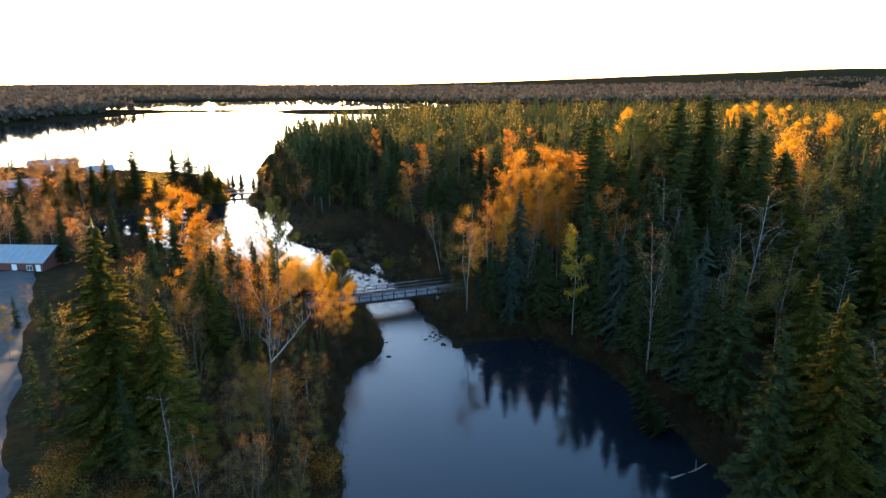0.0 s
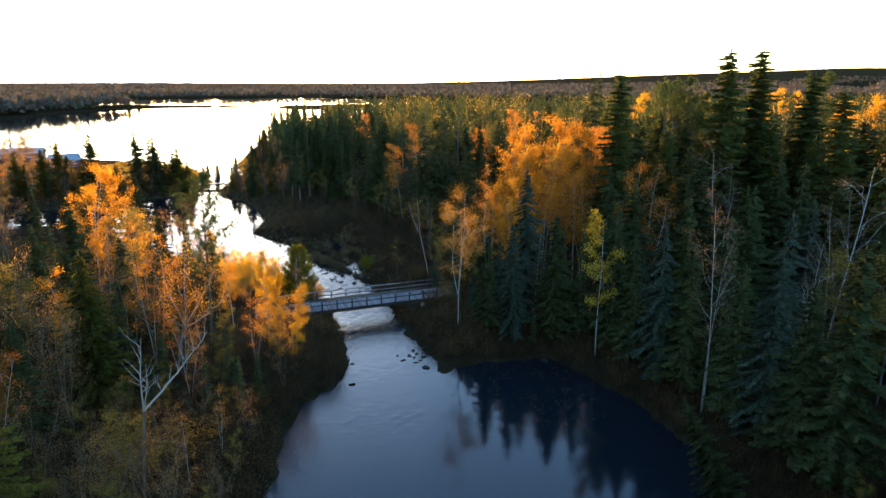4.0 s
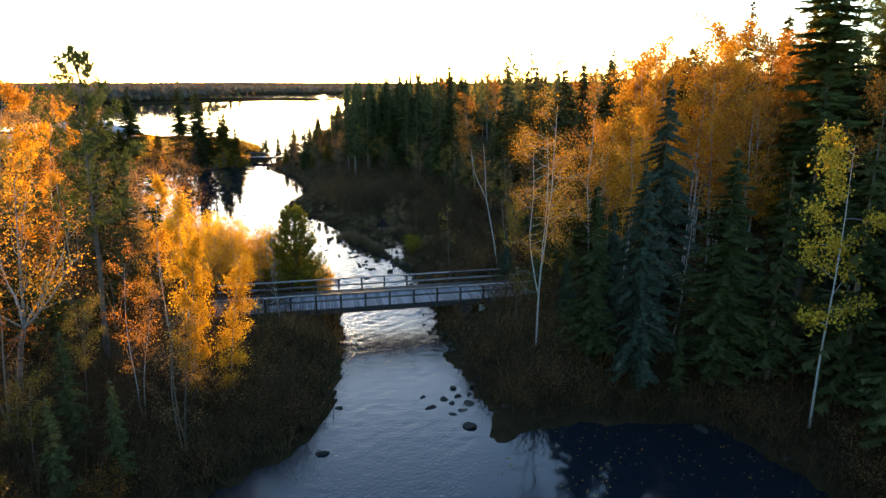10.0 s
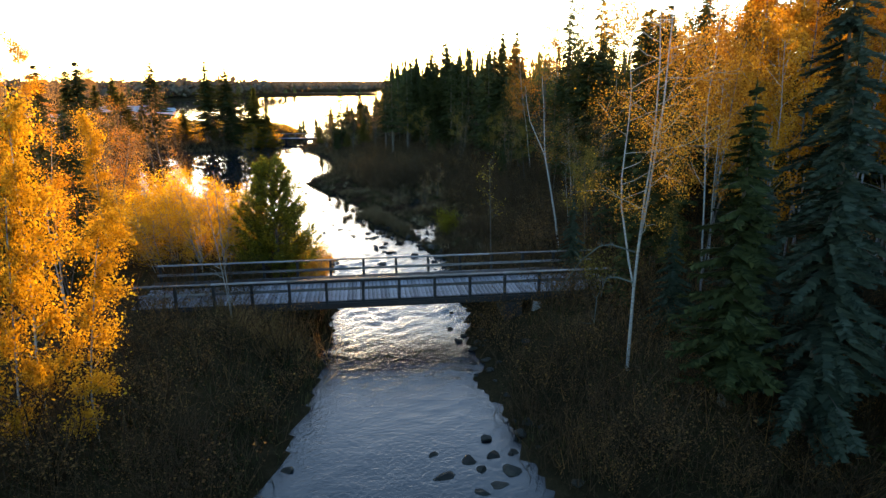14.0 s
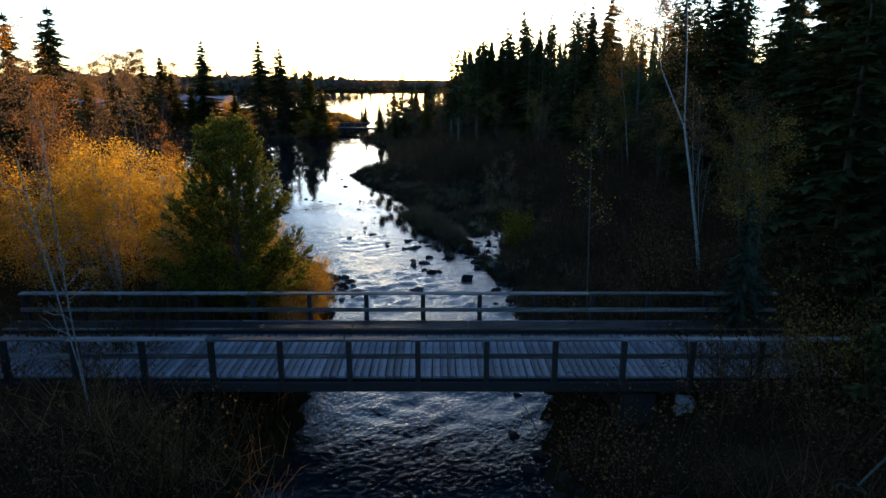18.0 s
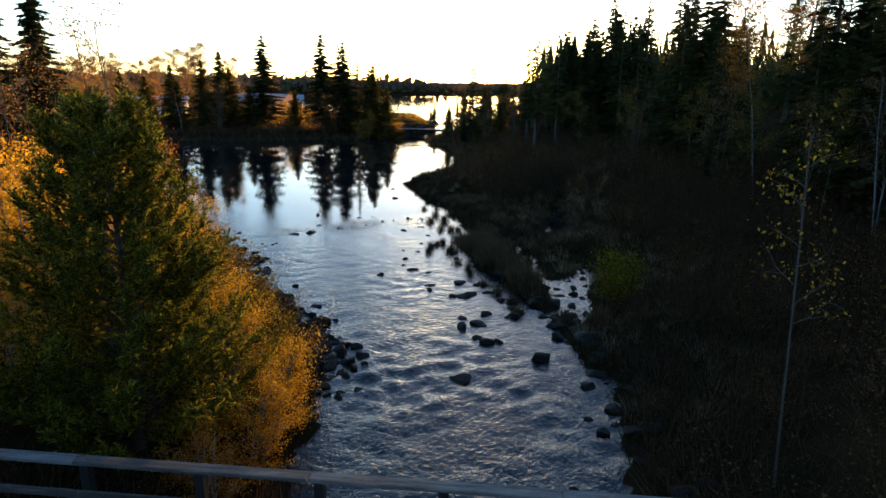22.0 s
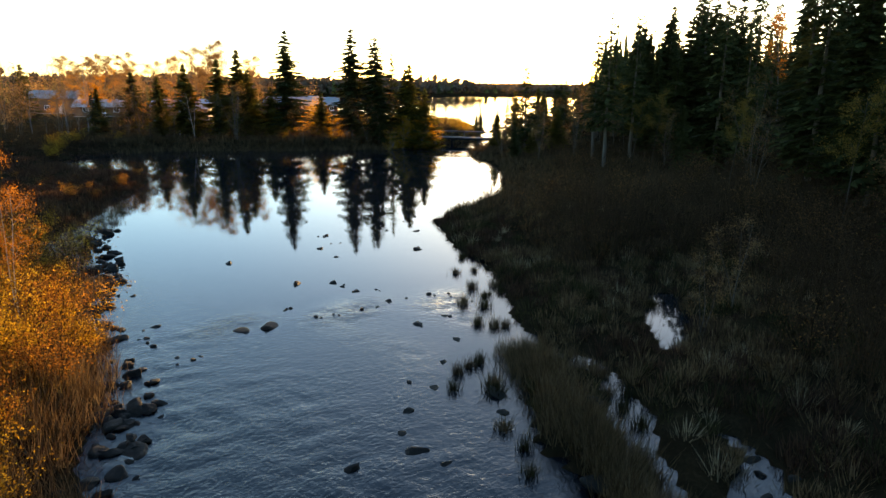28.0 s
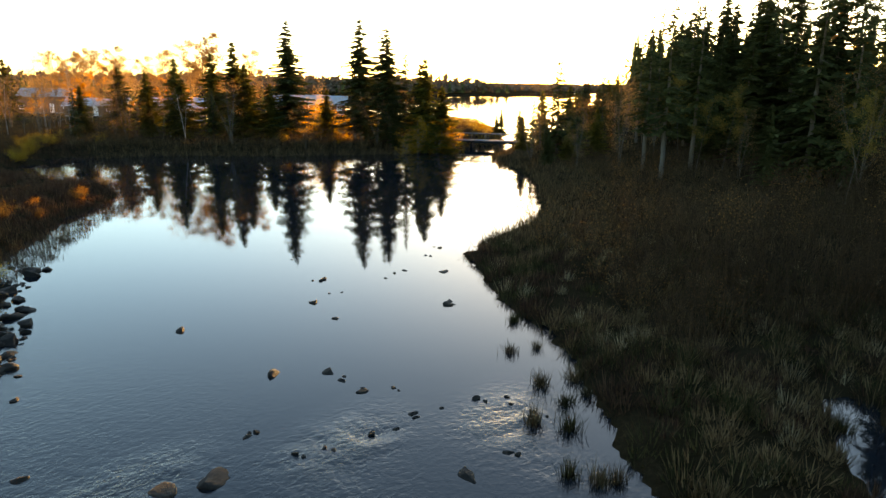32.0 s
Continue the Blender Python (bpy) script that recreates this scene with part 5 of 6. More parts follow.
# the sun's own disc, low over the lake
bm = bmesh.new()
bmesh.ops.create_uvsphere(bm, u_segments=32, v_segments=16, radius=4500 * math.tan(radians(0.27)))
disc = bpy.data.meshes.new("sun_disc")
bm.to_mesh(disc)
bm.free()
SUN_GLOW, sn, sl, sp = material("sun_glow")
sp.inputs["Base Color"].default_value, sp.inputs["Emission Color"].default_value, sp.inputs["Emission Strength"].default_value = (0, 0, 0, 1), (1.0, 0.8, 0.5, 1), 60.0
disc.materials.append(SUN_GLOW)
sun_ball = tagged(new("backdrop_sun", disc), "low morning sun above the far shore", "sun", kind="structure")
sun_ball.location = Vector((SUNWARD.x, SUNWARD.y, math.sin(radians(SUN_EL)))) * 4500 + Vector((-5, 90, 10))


rng = np.random.default_rng(23)
# ---- footbridge ----
AXIS = radians(21.2)
BR = Matrix.Translation((-8.338, 87.008, 0)) @ Matrix.Rotation(AXIS, 4, "Z")
TOP, WIDE, BAY = 3.27, 3.86, 1.83
DECK = TOP - 1.2
S0, S1E = -7 * BAY - 0.35, 6 * BAY + 0.5
bridge = thing("footbridge", "weathered grey wooden footbridge with plank deck and railings over the river", "bridge", m=BR)


def bar(name, lo, hi, mat, parent, label="", chamfer=0.018):
    c = [(a + b) / 2 for a, b in zip(lo, hi)]
    me = Soup().box([a - m for a, m in zip(lo, c)], [b - m for b, m in zip(hi, c)], chamfer).mesh(name, mat)
    return part(name, me, parent, label, Matrix.Translation(c))


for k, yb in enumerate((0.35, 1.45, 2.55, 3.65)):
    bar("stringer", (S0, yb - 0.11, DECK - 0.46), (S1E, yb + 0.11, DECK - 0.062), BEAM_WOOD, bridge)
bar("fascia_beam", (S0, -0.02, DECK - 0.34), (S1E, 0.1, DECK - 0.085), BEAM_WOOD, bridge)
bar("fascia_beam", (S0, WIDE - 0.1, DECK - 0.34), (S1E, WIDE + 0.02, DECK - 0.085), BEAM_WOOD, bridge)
for yb, half in ((WIDE - 0.39, 0.3),):
    s = S0
    while s < S1E - 0.5:
        e = min(s + 3.66, S1E)
        bar("kerb_timber", (s, yb - half, DECK + 0.05), (e - 0.012, yb + half, DECK + 0.25), BEAM_WOOD, bridge)
        # added pale strips paint the light caught along both kerb edges
        bar("kerb_edging", (s, yb - half - 0.05, DECK + 0.19), (e - 0.012, yb - half - 0.002, DECK + 0.262), RAIL_WOOD, bridge, "pale strip standing for light along the kerb edge")
        bar("kerb_edging", (s, yb + half + 0.002, DECK + 0.2), (e - 0.012, yb + half + 0.04, DECK + 0.27), RAIL_WOOD, bridge, "pale strip standing for light along the kerb edge")
        s += 3.66
for side, yb in ((-1, 0.0), (1, WIDE)):
    for k in range(-7, 8):
        s = k * BAY + (0.04 if side > 0 else 0)
        if s > S1E:
            continue
        bar("post", (s - 0.07, yb - 0.07, DECK - 0.3), (s + 0.07, yb + 0.07, TOP - 0.052), BEAM_WOOD, bridge)
    inn = 0.095 * -side
    for z0, z1, dy in ((TOP - 0.05, TOP, 0.12), (TOP - 0.62, TOP - 0.48, 0.022)):
        s = S0 + 0.25
        while s < S1E - 0.2:
            e = min(s + 2 * BAY, S1E)
            o = 0.0 if dy > 0.1 else inn
            bar("top_rail" if dy > 0.1 else "middle_rail", (s, yb + o - dy, z0 + rng.uniform(-0.006, 0.006)), (e - 0.01, yb + o + dy, z1), RAIL_WOOD, bridge)
            s += 2 * BAY
part("footing", Soup().box((-0.22, -0.16, -0.7), (0.22, 0.16, 0.68), 0.03).mesh("footing", CONCRETE), bridge, "pale concrete footing", Matrix.Translation((7.2, -0.05, 0.9)) @ Matrix.Rotation(0.06, 4, "Y"))
for s, wd in ((-7.2, 1.4), (6.0, 0.9)):
    g = 0.6
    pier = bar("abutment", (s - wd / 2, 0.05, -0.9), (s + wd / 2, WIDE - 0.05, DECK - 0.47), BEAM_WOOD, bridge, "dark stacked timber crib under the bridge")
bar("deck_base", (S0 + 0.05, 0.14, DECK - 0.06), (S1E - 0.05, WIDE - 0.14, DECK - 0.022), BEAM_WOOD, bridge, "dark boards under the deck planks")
plank_meshes = []
for i in range(6):
    w = 0.19
    me = Soup().box((-w / 2, -WIDE / 2 + 0.16, -0.03), (w / 2, WIDE / 2 - 0.16, 0.03), 0.01)
    for v in me.v:
        v[:, 0] *= rng.uniform(0.96, 1.0)
        v[v[:, 1] > 0, 1] += rng.uniform(-0.02, 0.02)
    plank_meshes.append(me.mesh("plank", DECK_WOOD))
s = S0 + 0.1
while s < S1E:
    part("plank", plank_meshes[rng.integers(0, 6)], bridge, m=Matrix.Translation((s, WIDE / 2, DECK + 0.012 + rng.uniform(-0.004, 0.004))) @ Matrix.Rotation(rng.normal(0, 0.004), 4, "Z"))
    s += 0.215
# bolts near the ends of the planks
ang = np.arange(6) * 1.047
v = [(0.026 * math.cos(a), 0.026 * math.sin(a), 0.012) for a in ang] + [(0.03 * math.cos(a), 0.03 * math.sin(a), 0.0) for a in ang]
bolt_mesh = Soup().put(v, [(0, 1, 2, 3), (0, 3, 4, 5)] + [(i, i + 6, (i + 1) % 6 + 6, (i + 1) % 6) for i in range(6)]).mesh("bolt", STEEL)
s = S0 + 0.1
while s < S1E:
    for yb in (0.72, WIDE - 0.72):
        part("bolt", bolt_mesh, bridge, m=Matrix.Translation((s + rng.normal(0, 0.012), yb + rng.normal(0, 0.015), DECK + 0.041)))
    s += 0.215

# small footbridge between pool and lake
far_bridge = thing("small_footbridge", "low wooden footbridge over the channel to the lake", "bridge", m=placed(-66.5, 191.0, 0, radians(14)))
bar("deck", (-6.5, -0.7, 1.0), (6.5, 0.7, 1.15), DECK_WOOD, far_bridge)
for yb in (-0.7, 0.7):
    bar("beam", (-6.5, yb - 0.08, 0.72), (6.5, yb + 0.08, 1.0), BEAM_WOOD, far_bridge)
    bar("rail", (-6.5, yb - 0.05, 2.0), (6.5, yb + 0.05, 2.1), RAIL_WOOD, far_bridge)
    for k in range(7):
        bar("post", (-6.4 + k * 2.13 - 0.05, yb * 1.09 - 0.05, 0.9), (-6.4 + k * 2.13 + 0.05, yb * 1.09 + 0.05, 2.0), RAIL_WOOD, far_bridge)
for k in (-2.2, 2.2):
    bar("pile", (k - 0.15, -0.7, -1.2), (k + 0.15, 0.7, 0.72), BEAM_WOOD, far_bridge)


# ---- buildings ----
def house(name, label, x, y, turn, ln, wd, eave, rise, wall_mat, roof_mat, windows, doors, floor_z=None, gable_window=True):
    """A gabled house: four walls with real openings, a roof with overhang, windows and doors."""
    z = float(ground_z(x, y)) - 0.05 if floor_z is None else floor_z
    hs = thing(name, label, "house", m=placed(x, y, z, turn))
    a, b = ln / 2, wd / 2
    th = 0.18
    bar("foundation", (-a - 0.05, -b - 0.05, -0.9), (a + 0.05, b + 0.05, 0.2), CONCRETE, hs)

    def wall_run(side):
        holes = [(c - w / 2, c + w / 2, lo, hi) for sd, c, w, lo, hi in windows if sd == side] + [(c - w / 2, c + w / 2, 0.21, hi) for sd, c, w, hi in doors if sd == side]
        yo = -b if side == "front" else b - th
        cut = sorted(holes)
        s = -a
        for x0, x1, lo, hi in cut:
            bar("wall", (s, yo, 0.2), (x0, yo + th, eave), wall_mat, hs, "", 0)
            if lo > 0.3:
                bar("wall", (x0, yo, 0.2), (x1, yo + th, lo), wall_mat, hs, "", 0)
            bar("wall", (x0, yo, hi), (x1, yo + th, eave), wall_mat, hs, "", 0)
            s = x1
        bar("wall", (s, yo, 0.2), (a, yo + th, eave), wall_mat, hs, "", 0)

    wall_run("front")
    wall_run("back")
    for sg in (-1, 1):
        x0, x1 = (a - th, a) if sg > 0 else (-a, -a + th)
        v = [(xx, yy, zz) for xx in (x0, x1) for yy, zz in ((-b + th, 0.2), (b - th, 0.2), (b - th, eave), (0, eave + rise * (b - th) / b), (-b + th, eave))]
        part("gable_wall", Soup().put(v, [(0, 4, 3, 2, 1), (5, 6, 7, 8, 9), (0, 1, 6, 5), (1, 2, 7, 6), (2, 3, 8, 7), (3, 4, 9, 8), (4, 0, 5, 9)]).mesh("gable_wall", wall_mat), hs)
    ov = 0.45
    for sg in (-1, 1):
        drop = rise * ov / b
        v = []
        for xx in (-a - ov, a + ov):
            v += [(xx, 0, eave + rise + 0.03), (xx, sg * (b + ov), eave - drop + 0.03), (xx, sg * (b + ov), eave - drop + 0.15), (xx, 0, eave + rise + 0.17)]
        roof = part("roof", Soup().put(v, [(0, 1, 2, 3), (7, 6, 5, 4), (0, 4, 5, 1), (1, 5, 6, 2), (2, 6, 7, 3), (3, 7, 4, 0)]).mesh("roof", roof_mat), hs)
        for k in range(int(ln / 1.2)):
            xx = -a + 0.6 + k * 1.2
            rib = [(xx + d, sg * yy, zz) for d in (-0.025, 0.025) for yy, zz in ((0.06, eave + rise + 0.158), (b + ov, eave - drop + 0.15), (b + ov, eave - drop + 0.185), (0.06, eave + rise + 0.195))]
            part("roof_seam", Soup().put(rib, [(0, 1, 2, 3), (7, 6, 5, 4), (0, 4, 5, 1), (1, 5, 6, 2), (2, 6, 7, 3), (3, 7, 4, 0)]).mesh("roof_seam", roof_mat), roof)
    for sd, c, w, lo, hi in windows:
        yo = -b + 0.04 if sd == "front" else b - 0.04
        f = Soup()
        for q in ((c - w / 2, lo, c - w / 2 + 0.08, hi), (c + w / 2 - 0.08, lo, c + w / 2, hi), (c - w / 2 + 0.08, lo, c + w / 2 - 0.08, lo + 0.08), (c - w / 2 + 0.08, hi - 0.08, c + w / 2 - 0.08, hi), (c - 0.03, lo + 0.08, c + 0.03, hi - 0.08)):
            f.box((q[0], yo - 0.05, q[1]), (q[2], yo + 0.05, q[3]))
        win = part("window", f.mesh("window_frame", WHITE_PAINT), hs, "white window frame")
        part("pane", Soup().box((c - w / 2 + 0.08, yo - 0.01, lo + 0.08), (c + w / 2 - 0.08, yo + 0.01, hi - 0.08)).mesh("pane", GLASS), win)
    for sd, c, w, hi in doors:
        yo = -b + 0.05 if sd == "front" else b - 0.05
        d = bar("door", (c - w / 2, yo - 0.04, 0.21), (c + w / 2, yo + 0.04, hi), WHITE_PAINT, hs, "white door")
        part("door_handle", Soup().box((c + w / 2 - 0.14, yo - 0.1, 1.15), (c + w / 2 - 0.09, yo - 0.04, 1.3)).mesh("door_handle", STEEL), d)
    return hs


house("long_house", "long dark red house with a frosted metal roof beside the yard", -84.9, 106.0, radians(-3), 27, 8.2, 2.75, 1.9, RED_WALL, ROOF_METAL,
      [("front", 11.0, 1.1, 1.1, 2.1), ("front", -3, 1.2, 1.1, 2.1), ("front", -8, 1.2, 1.1, 2.1)], [("front", 8.2, 0.95, 2.25), ("front", 12.6, 0.9, 2.2)], floor_z=1.35)
house("cabin", "small lakeside cabin with a pale metal roof", -123, 219, radians(38), 8, 6, 2.4, 1.6, RED_WALL, ROOF_METAL, [("front", -2, 1.2, 1.0, 2.1), ("front", 2.6, 1.0, 1.0, 2.1)], [("front", 0.4, 0.9, 2.2)])
house("cabin", "brown cabin with white-framed windows behind spruces", -131, 186, radians(40), 11, 6.5, 2.6, 1.6, BROWN_WALL, ROOF_SHINGLE, [("front", -3.5, 1.2, 1.0, 2.1), ("front", 3, 1.2, 1.0, 2.1)], [("front", 0.2, 0.95, 2.2)])
house("cabin", "low brown cabin half hidden by bare trees", -160, 187, radians(42), 12, 6.5, 2.3, 1.4, BROWN_WALL, ROOF_SHINGLE, [("front", -3.5, 1.2, 1.0, 2.1), ("front", 3, 1.2, 1.0, 2.1)], [("front", 0.2, 0.95, 2.2)])
house("lodge", "reddish two-storey lodge with a frosted roof among bare trees", -182, 188, radians(42), 11, 7, 3.9, 1.6, BROWN_WALL, ROOF_METAL,
      [("front", -5, 1.2, 1.0, 2.1), ("front", -1.5, 1.2, 1.0, 2.1), ("front", 4.5, 1.2, 1.0, 2.1)], [("front", 1.5, 0.95, 2.2)])
house("cabin", "low cabin on the lake shore with a pale roof", -152, 240, radians(20), 16, 7, 2.6, 1.5, RED_WALL, ROOF_METAL, [("front", -5, 1.2, 1.0, 2.1), ("front", 4, 1.2, 1.0, 2.1)], [("front", 0, 0.95, 2.2)])

# gravel yard: a thin sheet over the ground, with an uneven edge along the trees
rows_y, steps = np.arange(14, 101, 0.8), np.linspace(0, 1, 110)
gy, u = np.meshgrid(rows_y, steps, indexing="ij")
edge = -36.0 - 0.57 * (gy - 37) + 0.8 * wobble(0 * gy, gy, 0.5, 1.0)
gx = -130 + (edge + 130) * u
gz = ground_z(gx, gy) + 0.14 - 0.2 * smooth01((u - 0.985) / 0.015)
i = (np.arange(len(rows_y) - 1)[:, None] * len(steps) + np.arange(len(steps) - 1)).ravel()
gs = Soup().put(np.stack([gx, gy, gz], -1).reshape(-1, 3), np.stack([i, i + 1, i + 1 + len(steps), i + len(steps)], 1))
tagged(new("gravel_yard", gs.mesh("gravel_yard", GRAVEL, True)), "grey gravel yard and drive beside the long house", "yard", kind="structure")


rng = np.random.default_rng(24)
# ---- rocks ----
def rock_mesh(seed, flat):
    r = np.random.default_rng(seed)
    bm = bmesh.new()
    bmesh.ops.create_icosphere(bm, subdivisions=3, radius=0.5)
    cut = r.normal(size=(11, 3))
    cut /= np.linalg.norm(cut, axis=1, keepdims=True)
    lim = r.uniform(0.2, 0.4, 11)
    for v in bm.verts:
        p = np.array(v.co)
        for c, m in zip(cut, lim):
            over = p @ c - m
            if over > 0:
                p = p - c * over * 0.97
        v.co = Vector(p * [1.25, 0.95, flat]) + Vector(noise.noise_vector(v.co * 3 + Vector((seed, 0, 0)))) * 0.05 + Vector(noise.noise_vector(v.co * 9 + Vector((0, seed, 0)))) * 0.02
    me = bpy.data.meshes.new("rock")
    bm.to_mesh(me)
    bm.free()
    me.polygons.foreach_set("use_smooth", [True] * len(me.polygons))
    me.materials.append(ROCK)
    return me


rock_shapes = [rock_mesh(s, f) for s, f in ((1, 0.6), (2, 0.5), (3, 0.7), (4, 0.45), (5, 0.6))]


def rock(x, y, size, label="dark wet boulder in the river", lift=0.05):
    ob = tagged(new("boulder", rock_shapes[rng.integers(0, 5)]), label, "rock", "boulders in the river")
    z = max(0.0, float(ground_z(x, y)))
    ob.matrix_basis = placed(x, y, z + size * (lift - 0.14), rng.uniform(0, 6.28), size, (rng.normal(0, 0.12), rng.normal(0, 0.12)))


for x, y, s in ((-26.6, 117.6, 0.7), (-21.6, 110.0, 0.75), (-24.5, 117.1, 0.5), (-31.9, 113.4, 0.75), (-33.4, 127.7, 0.6), (-36.1, 131.5, 0.6), (-34.3, 118.9, 0.65), (-31.3, 114.5, 1.0), (-27.6, 106.1, 0.9), (-28.3, 105.7, 0.65), (-26.9, 105.4, 0.75), (-27.3, 104.8, 0.6), (-39.9, 119.7, 0.6), (-23.9, 115.1, 0.4), (-23.1, 113.3, 0.4), (-23.9, 113.2, 0.35), (-22.9, 111.6, 0.4), (-22.3, 110.5, 0.35), (-20.6, 109.9, 0.45), (-22.4, 108.6, 0.5), (-36.1, 123.8, 0.35), (-38.1, 124.7, 0.5), (-40.1, 127.5, 0.45), (-20.6, 113.0, 0.4), (-32.1, 116.0, 0.35), (-33.0, 120.0, 0.5)):
    rock(x, y, s)
for x, y, s in ((-16.1, 97.9, 0.65), (-14.9, 103.4, 0.5), (-14.0, 100.2, 0.75), (-7.6, 69.9, 0.8), (-8.4, 74.6, 0.6), (-3.0, 75.6, 0.9), (-2.4, 76.7, 0.7), (-1.6, 75.0, 0.6), (-0.9, 76.5, 0.85), (-0.5, 73.8, 0.95), (-1.7, 77.2, 0.6), (-1.1, 77.6, 0.5), (-1.2, 75.5, 0.6), (-10.8, 83.6, 0.5), (6.4, 38.9, 1.6), (-3.8, 76.7, 0.45), (-20.1, 100.3, 1.3), (-19.4, 100.0, 1.1), (-18.5, 99.4, 1.0), (-17.8, 99.5, 0.8), (-21.1, 101.3, 1.0), (-5.3, 87.2, 0.6),
                (-24.5, 103.6, 0.7), (-21.3, 100.8, 0.9), (-22.7, 102.9, 0.7), (-18.1, 98.8, 0.9), (-18.8, 98.9, 0.8), (-18.6, 98.3, 0.7), (-27.7, 106.3, 0.6), (-29.5, 107.1, 0.6), (-23.1, 102.3, 0.7), (-20.6, 101.7, 0.8), (-17.4, 98.6, 0.7),
                (-13.6, 106.7, 0.6), (-12.7, 105.9, 0.8), (-12.3, 106.8, 0.7), (-12.0, 104.6, 0.6), (-11.0, 104.3, 0.9), (-10.4, 103.6, 0.8), (-11.9, 105.6, 0.7), (-11.2, 104.9, 1.1), (-10.9, 105.6, 0.8), (-13.6, 108.2, 0.8), (-12.7, 107.5, 0.9), (-12.2, 107.8, 0.8), (-13.0, 108.6, 0.6), (-14.1, 108.7, 0.6), (-13.9, 109.6, 0.6)):
    rock(x, y, s)
for x, y, s in ((-49.6, 118.0, 0.7), (-48.0, 117.5, 0.5), (-46.3, 117.1, 0.8), (-45.1, 116.9, 0.7), (-43.9, 115.6, 0.4), (-41.5, 114.6, 0.6), (-41.5, 114.3, 0.7), (-40.6, 113.2, 0.8), (-40.0, 113.1, 0.6), (-39.1, 112.3, 0.5), (-38.4, 112.3, 0.4), (-38.4, 111.5, 0.7), (-36.8, 111.0, 0.6), (-35.7, 111.0, 0.4), (-36.1, 111.0, 0.4), (-39.1, 111.8, 0.6), (-38.3, 111.1, 0.6), (-42.1, 114.2, 0.5)):
    rock(x, y, s, "dark boulder at the water's edge", 0.16)
# stones in the little side stream and the shallows before it
for x, y, s in ((-14.2, 114.2, 0.5), (-13.6, 110.9, 0.5), (-13.2, 111.5, 0.4), (-13.6, 112.6, 0.45), (-13.9, 113.6, 0.35), (-13.1, 112.4, 0.4), (-13.4, 110.1, 0.5), (-12.9, 109.7, 0.4), (-14.2, 110.4, 0.4), (-12.7, 110.4, 0.5), (-14.1, 111.9, 0.35), (-13.2, 113.6, 0.4), (-17.4, 107.7, 0.95), (-15.8, 107.7, 0.45), (-15.1, 107.0, 0.5), (-14.5, 103.2, 0.65), (-14.1, 103.4, 0.5), (-14.8, 106.0, 0.4), (-15.5, 104.7, 0.7), (-15.9, 104.1, 0.7), (-15.7, 105.8, 0.6), (-16.8, 108.5, 0.5), (-17.7, 109.3, 0.5), (-17.9, 107.3, 0.4), (-19.2, 107.6, 0.4), (-19.5, 108.2, 0.45), (-16.3, 105.0, 0.5), (-16.4, 109.2, 0.35), (-15.2, 108.0, 0.35)):
    rock(x, y, s, "dark stone in the shallow water", 0.1)
for x, y in ((-32.1, 116.3), (-30.5, 116.1), (-30.1, 116.7), (-29.6, 117.9), (-29.3, 119.3), (-28.8, 120.0), (-28.3, 121.0), (-27.3, 121.3), (-31.2, 110.1), (-31.1, 111.0), (-34.1, 111.0), (-34.9, 111.9), (-43.8, 129.1), (-40.0, 127.2), (-38.4, 126.0), (-37.8, 129.2), (-37.8, 130.7), (-38.6, 133.7), (-38.9, 135.5), (-33.5, 128.0), (-32.3, 119.8), (-30.7, 120.3), (-31.3, 119.6), (-26.6, 121.2), (-26.2, 119.0)):
    for k in range(2):
        rock(x + rng.normal(0, 0.3) * k, y + rng.normal(0, 0.4) * k, rng.uniform(0.16, 0.36) * (1 - 0.35 * k), "small dark stone just breaking the surface", 0.12)
# stones strewn along both waterlines; the small ones lie together in one mesh
small = Soup()
for line, count, y0, y1 in ((RIVER_LEFT, 230, 97, 121), (RIVER_RIGHT, 110, 72, 116)):
    px, py = np.array([p[0] for p in line]), np.array([p[1] for p in line])
    for _ in range(count):
        yy = rng.uniform(y0, y1)
        xx = float(np.interp(yy, py, px))
        off = rng.normal(0.0, 0.75)
        if line is RIVER_RIGHT:
            off = abs(off) * rng.choice((-1.4, 1.2))
        size = float(np.clip(rng.lognormal(-1.02, 0.45), 0.15, 0.85))
        xx, yy = xx + off + 0.35, yy + rng.normal(0, 0.4)
        if size > 0.42:
            rock(xx, yy, size, "grey stone at the water's edge", 0.16)
        else:
            me = rock_shapes[rng.integers(0, 5)]
            m = placed(xx, yy, max(0.0, float(ground_z(xx, yy))), rng.uniform(0, 6.28), size, (rng.normal(0, 0.12), rng.normal(0, 0.12)))
            small.put([m @ v.co for v in me.vertices], [tuple(f.vertices) for f in me.polygons])
tagged(new("shore_stones", small.mesh("shore_stones", ROCK, True)), "small dark stones strewn along the waterline", "stones", kind="stuff")

# sunken log
log = thing("fallen_log", "pale bare log lying half in the pool", "log", m=placed(22.2, 43.9, 0.02, radians(20)))
part("trunk", Soup().tube(limb((-2.2, 0, 0.0), (1, 0.15, 0.02), 4.6, 0.06, 7, 0.05), np.linspace(0.13, 0.05, 8), 7).mesh("log_wood", DEAD_WOOD, True), log)
part("branch", Soup().tube(limb((0.6, 0.1, 0.05), (0.7, 0.7, 0.4), 1.3, 0.1, 4, 0.05), np.linspace(0.05, 0.015, 5), 5).mesh("log_branch", DEAD_WOOD, True), log)

rng = np.random.default_rng(25)
